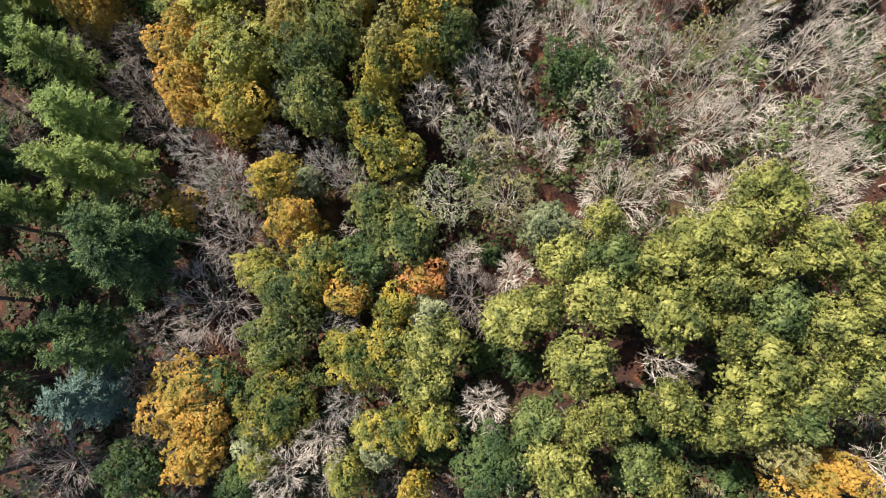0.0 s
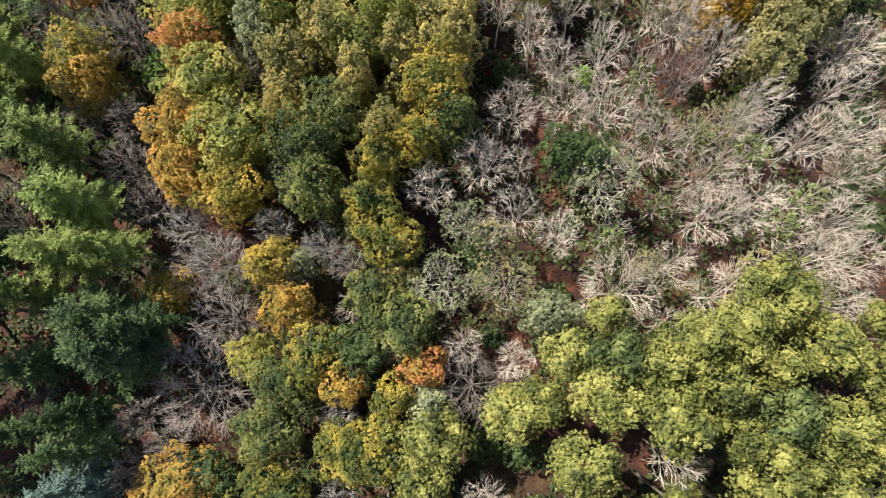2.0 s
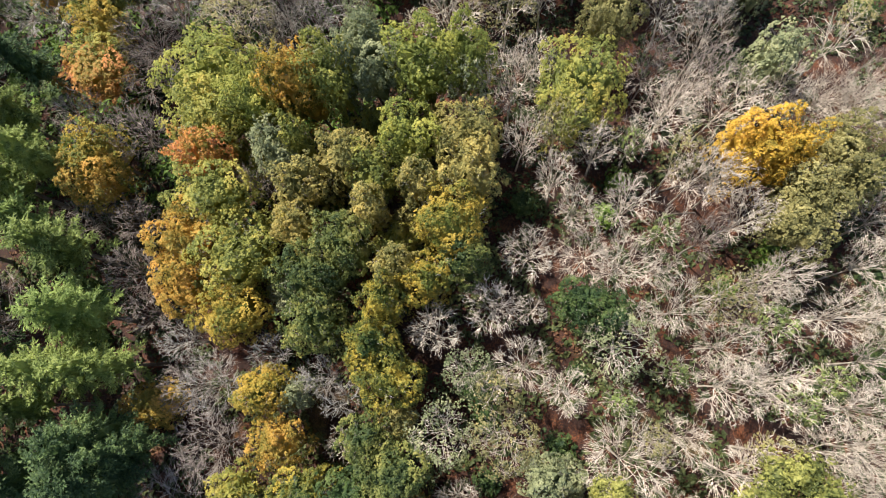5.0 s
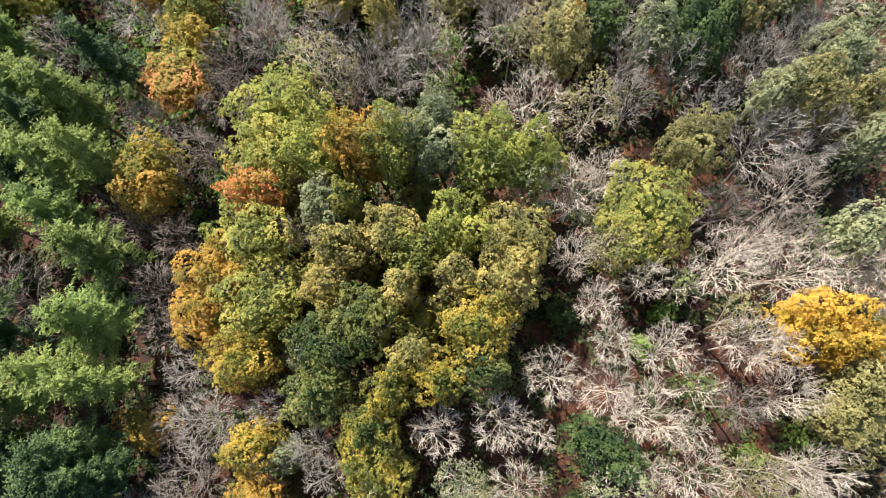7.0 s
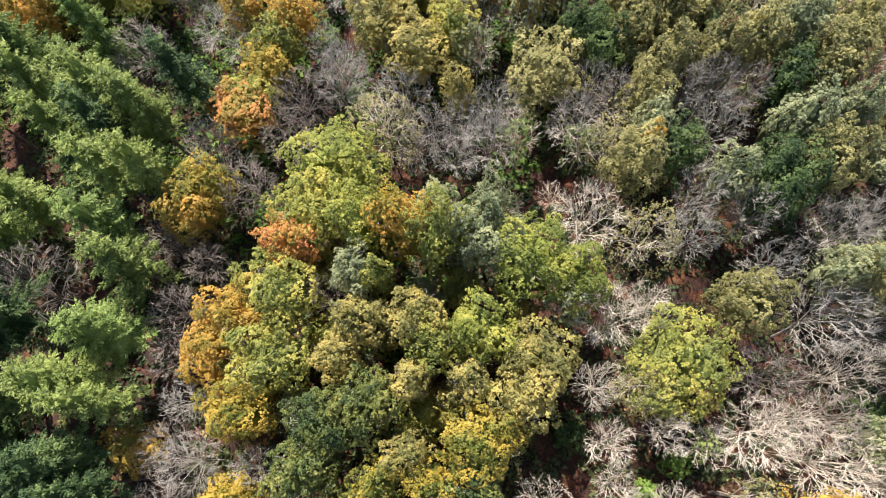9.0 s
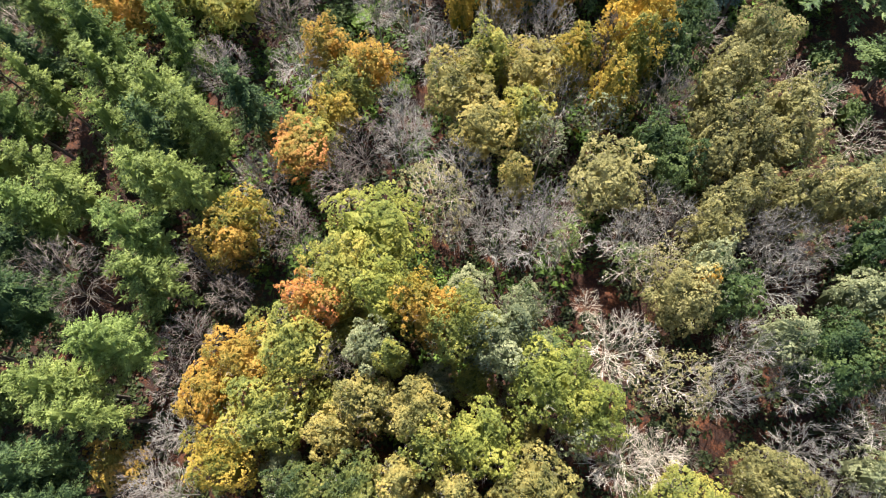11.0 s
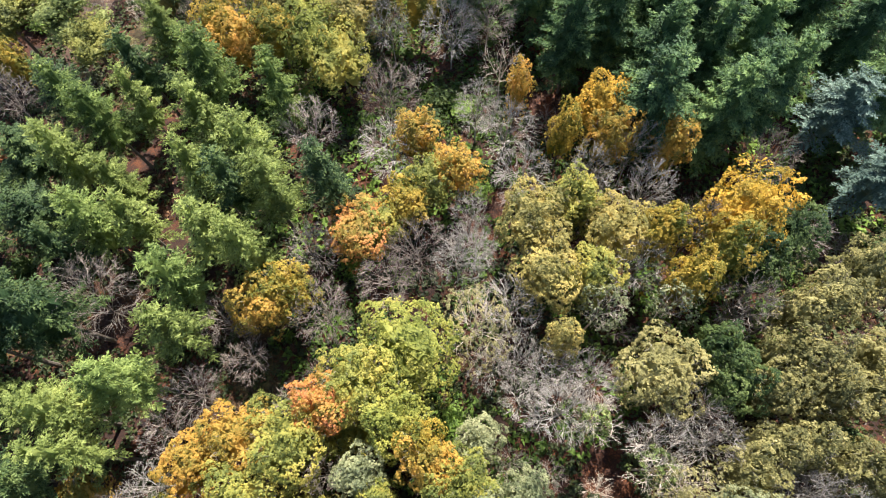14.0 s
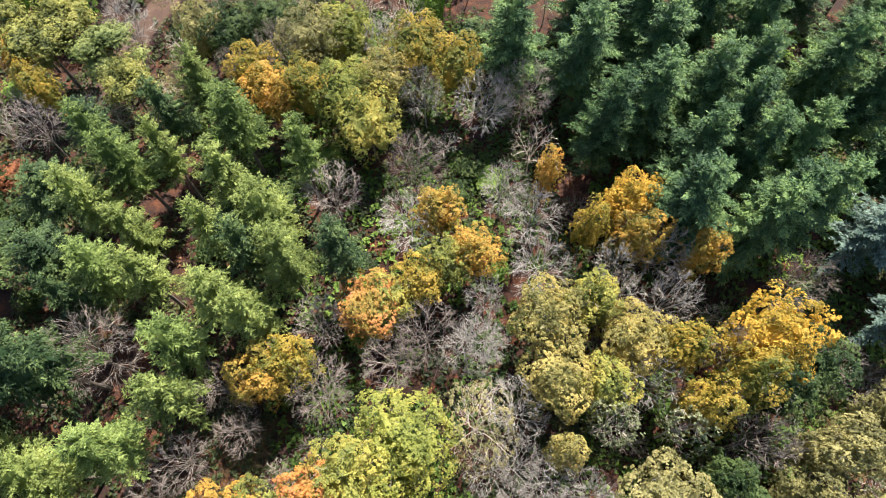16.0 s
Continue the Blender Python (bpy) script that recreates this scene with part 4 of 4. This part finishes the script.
plant("sa", 1.6, 78.5, 2.9, 13.9)
plant("t", 1.9, 11.0, 3.0, 11.2)
plant("t", -3.6, 11.1, 3.0, 10.7)
plant("t", 22.5, 11.7, 2.1, 12.4)
plant("t", 13.7, 12.3, 1.4, 12.8)
plant("t", 0.6, 15.2, 1.9, 11.7)
plant("t", -2.0, 16.4, 2.2, 11.8)
plant("t", 10.8, 19.7, 3.2, 12.4)
plant("t", 19.4, 24.7, 2.3, 12.9)
plant("t", 15.8, 36.3, 1.8, 13.3)
plant("t", 4.6, 39.4, 2.4, 12.8)
plant("t", -4.2, 41.8, 2.0, 14.4)
plant("t", -29.1, 50.0, 4.3, 10.7)
plant("t", -0.8, 52.0, 3.1, 13.7)
plant("t", -7.8, 59.0, 2.8, 13.1)
plant("t", -24.9, 61.6, 2.6, 12.4)
plant("t", -22.1, 67.6, 2.1, 13.5)
plant("ta", -8.8, 24.5, 2.1, 14.2)
plant("ta", -18.2, 27.6, 2.1, 13.9)
plant("ta", -12.1, 30.1, 1.7, 14.4)
plant("ta", -18.1, 31.4, 2.6, 14.2)
plant("ta", -7.6, 32.6, 1.8, 14.4)
plant("ta", -3.3, 33.9, 2.8, 14.4)
plant("ta", -15.2, 34.4, 2.9, 14.3)
plant("ta", -3.1, 37.4, 3.2, 14.1)
plant("ta", -69.9, 54.5, 3.0, 11.6)
plant("ta", -23.8, 56.6, 1.6, 12.0)
plant("ta", -30.1, 58.7, 3.5, 12.5)
plant("ta", -35.6, 60.4, 3.6, 12.8)
plant("ta", -30.7, 66.6, 3.5, 13.2)
plant("u", -35.9, -6.9, 3.7, 14.0)
plant("u", -23.4, 94.6, 4.6, 14.0)
plant("u", -32.0, 96.2, 4.9, 14.0)
plant("y", -13.3, -14.3, 2.0, 9.0)
plant("y", -21.1, -13.5, 1.5, 9.0)
plant("y", -4.8, -9.4, 2.1, 10.8)
plant("y", -21.5, 4.1, 2.2, 9.4)
plant("y", -23.4, 24.6, 3.9, 13.4)
plant("y", -26.9, 30.9, 3.7, 13.8)
plant("y", -11.8, 33.6, 2.5, 14.3)
plant("y", -19.2, 35.8, 1.5, 14.7)
plant("y", -28.9, 38.1, 3.6, 13.7)
plant("y", -16.2, 42.5, 3.1, 17.1)
plant("y", 6.2, 42.9, 4.6, 13.1)
plant("y", -44.3, 46.4, 2.6, 8.4)
plant("y", -64.9, 51.0, 4.2, 11.3)
plant("y", -45.7, 53.6, 2.5, 10.0)
plant("y", -27.9, 63.0, 2.7, 13.0)
plant("y", -35.3, 65.7, 2.8, 13.0)

# ---- the rest of the wood: undergrowth in the gaps, and like trees round the edge ----
CLEARINGS = [(1.5, 23.7, 1.8), (4.2, 23.3, 1.6), (1.4, 19.6, 2.6), (-2.4, 16.1, 2.2), (1.4, -6.4, 2.6), (13.6, -4.8, 1.8), (5.0, 30.5, 2.0), (1.0, 31.3, 1.8), (17.0, 35.4, 2.0), (19.4, 27.4, 1.8), (-68.0, 23.5, 2.5), (-48.5, 17.9, 4.0), (6.5, 53.5, 1.6), (-98.0, 24.4, 4.0), (-94.4, 21.9, 3.5), (-103.0, 29.0, 4.0)]
mapped = np.array([(x, y, r) for x, y, r, k in PLANTED])
LIKE = {"b": "w", "bd": "w", "br": "wr", "i": "w", "G": "t", "ta": "y", "sa": "y", "s": "b", "c": "br", "Y": "y", "u": "f", "gd": "y", "od": "y", "gg": "y", "r": "y", "o": "y", "g": "y"}


EDGE = ((-119, 3), (-55, -25), (40, -23), (49, 46), (34, 82), (12, 103), (-32, 124), (-70, 135))


def in_wood(x, y):
    return all((c - a) * (y - b) - (d - b) * (x - a) > 0 for (a, b), (c, d) in zip(EDGE, EDGE[1:] + EDGE[:1]))


def fill_gaps():
    spots = [(x + random.uniform(-0.8, 0.8), y + random.uniform(-0.8, 0.8)) for x in np.arange(-125, 60, 1.6) for y in np.arange(-45, 135, 1.6)]
    random.shuffle(spots)
    for x, y in spots:
        if not in_wood(x, y):
            continue
        if min(math.hypot(x - a, y - b) - r for a, b, r in CLEARINGS) < 0:
            continue
        if (np.hypot(mapped[:, 0] - x, mapped[:, 1] - y)).min() > (18 if y > 55 else 14 if x < -55 or x < -25 and y < 5 else 9):
            continue
        now = np.array([(a, b, r) for a, b, r, k in PLANTED])
        open_crown = np.array([1.0 if k in ("b", "bd", "br", "w", "wr", "i", "t") else 0.85 for a, b, r, k in PLANTED])
        slack = np.hypot(now[:, 0] - x, now[:, 1] - y) - now[:, 2] * open_crown
        room, kind = slack.min(), PLANTED[int(slack.argmin())][3]
        kind = LIKE.get(kind, kind)
        if kind == "y" and random.random() < (0.85 if y > 52 else 0.5):
            kind = "w"
        if kind == "y":
            kind = random.choice(("y", "ta", "sa"))
        if kind == "k" and random.random() < 0.8:
            kind = "w"
        if room > 2.5 and kind in ("f", "fd", "F"):
            plant("fd", x, y, room + 0.8, random.uniform(11, 14))
        elif room > 2.4:
            plant(kind, x, y, min(room + 0.7, random.uniform(2.6, 3.6)), {"f": 14, "fd": 15, "F": 20, "l": 13.5}.get(kind, 10) * random.uniform(0.85, 1.05))
        elif room > 2.0 and kind in ("w", "wr", "t"):
            plant(random.choice(("w", "wr")), x, y, room + 0.7, random.uniform(6.0, 8.5))
        elif room > 1.0 and kind in ("f", "fd", "F"):
            plant("s", x, y, room + 0.6, random.uniform(2.4, 4.5))
        elif room > 0.6 and kind in ("y", "ta", "sa") and x > -34 and y < 52:
            plant(kind, x, y, min(room + 1.0, 2.2), random.uniform(7.0, 9.5))
        elif room > 1.1:
            small = random.choices(("wr", "s", "t", "w", "n"), (3, 4, 2, 3, 3 if x < -15 else 0))[0]
            plant(small, x, y, min(room + 0.75, 1.9), random.uniform(1.8, 3.2) if small in ("s", "n") else random.uniform(3.5, 5.5))


for x, y, h in ((-66, 86, 18), (-72, 82, 17), (-64, 93, 20), (-74, 90, 18), (-46, 104, 20), (-60, 99, 20), (-38, 103, 19), (-31, 101, 19), (-68, 100, 19)):
    plant("F", x, y, 5.0, h)
# unseen tall conifers, added outside the view to cast shade on the south-west stand
for x, y, h in ((-47, 9, 25), (-50, 2, 26), (-46, -6, 22), (-54, 9, 27), (-52, -10, 25), (-58, 2, 26), (-48, -15, 23), (-47, 15, 21), (-56, -18, 24)):
    plant("fd", x, y, 4.6, h)
fill_gaps()


# ---- undergrowth on the forest floor ----
def scatter(name, count, material, label, size, seed, share, east=60, south=-40):
    """Low tufts over the wood's floor, thick in some places and missing in others."""
    x, y = RNG.uniform(-112, 50, count), RNG.uniform(-32, 125, count)
    near = (np.array([np.hypot(mapped[:, 0] - a, mapped[:, 1] - b).min() for a, b in zip(x, y)]) < 13) & (x < east) & (y > south)
    clear = np.array([min(math.hypot(a - c, b - d) - r for c, d, r in CLEARINGS) for a, b in zip(x, y)]) > -0.6
    dense = np.array([noise.noise(Vector((a * 0.13, b * 0.13, seed))) for a, b in zip(x, y)]) > 0.45 - share
    x, y = x[near & clear & dense], y[near & clear & dense]
    z = np.array([ground_height(a, b) for a, b in zip(x, y)])
    n, each = len(x), 7
    w = unit(RNG.normal(size=(n, each, 3)) * np.array((1, 1, 0.5)) + np.array((0, 0, 0.7)))
    tall = RNG.uniform(0.4, 1.2, n)[:, None, None] * size
    pts = np.stack((x, y, z), 1)[:, None] + w * tall * np.array((1.3, 1.3, 1.0))
    v, f = leaves_at(pts.reshape(-1, 3), (w * 0.5 + np.array((0, 0, 0.6)) + RNG.normal(size=w.shape) * 0.3).reshape(-1, 3), size * 1.1, size * 0.8, None, True)
    ob = new(name, mesh_of(name, v, f))
    ob.data.materials[0] = material
    return tagged(ob, label, "undergrowth", kind="stuff")


scatter("undergrowth", 42000, LEAF["bramble"], "low dark green bramble on the forest floor", 0.46, 2.0, 0.7)
scatter("green_undergrowth", 24000, LEAF["fresh"], "bright green nettles and seedlings between the bare trees", 0.6, 5.0, 0.68, -14, 30)
scatter("bracken", 12000, LEAF["bracken"], "withered rust-brown bracken and leaf heaps", 0.34, 9.0, 0.45)


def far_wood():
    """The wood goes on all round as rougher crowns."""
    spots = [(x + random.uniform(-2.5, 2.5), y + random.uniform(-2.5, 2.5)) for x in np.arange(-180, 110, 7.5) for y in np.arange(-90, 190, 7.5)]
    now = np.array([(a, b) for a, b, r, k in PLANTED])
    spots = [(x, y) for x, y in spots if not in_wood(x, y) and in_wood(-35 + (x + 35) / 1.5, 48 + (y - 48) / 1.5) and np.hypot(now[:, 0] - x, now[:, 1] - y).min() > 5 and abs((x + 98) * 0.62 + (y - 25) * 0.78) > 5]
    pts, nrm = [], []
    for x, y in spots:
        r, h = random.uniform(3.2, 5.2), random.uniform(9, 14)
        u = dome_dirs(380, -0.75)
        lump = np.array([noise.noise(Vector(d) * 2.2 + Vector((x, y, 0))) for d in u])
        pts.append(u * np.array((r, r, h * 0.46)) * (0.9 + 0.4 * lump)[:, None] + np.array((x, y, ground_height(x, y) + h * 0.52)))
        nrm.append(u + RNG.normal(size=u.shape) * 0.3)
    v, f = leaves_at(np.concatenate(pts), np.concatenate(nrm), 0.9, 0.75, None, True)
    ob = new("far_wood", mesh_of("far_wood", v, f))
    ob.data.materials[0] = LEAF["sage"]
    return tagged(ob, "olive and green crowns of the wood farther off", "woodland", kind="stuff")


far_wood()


def fallen_log(x, y, turn, length, radius):
    w = Wood()
    line = bend((-length / 2, 0, 0), (1, 0, 0), length, 6, 0.0, 0.03)
    w.branch(line, radius, radius * 0.6, 8)
    for k in (2, 4):
        w.branch(bend(line[k], (0.6, RNG.choice((-1, 1)), 0.5), length * 0.14, 3, 0.0, 0.1), radius * 0.35, radius * 0.08, 4)
    log = new("fallen_log", w.mesh("fallen_log"))
    log.data.materials[0] = BARK["dark"]
    log.matrix_world = pose(x, y, ground_height(x, y) + radius * 0.8, 0, 0, turn)
    return tagged(log, "dark fallen tree trunk lying on leaf litter", "log", "fallen logs")


fallen_log(16.8, 36.6, 24, 3.0, 0.14)
fallen_log(18.1, 34.0, 11, 3.2, 0.14)
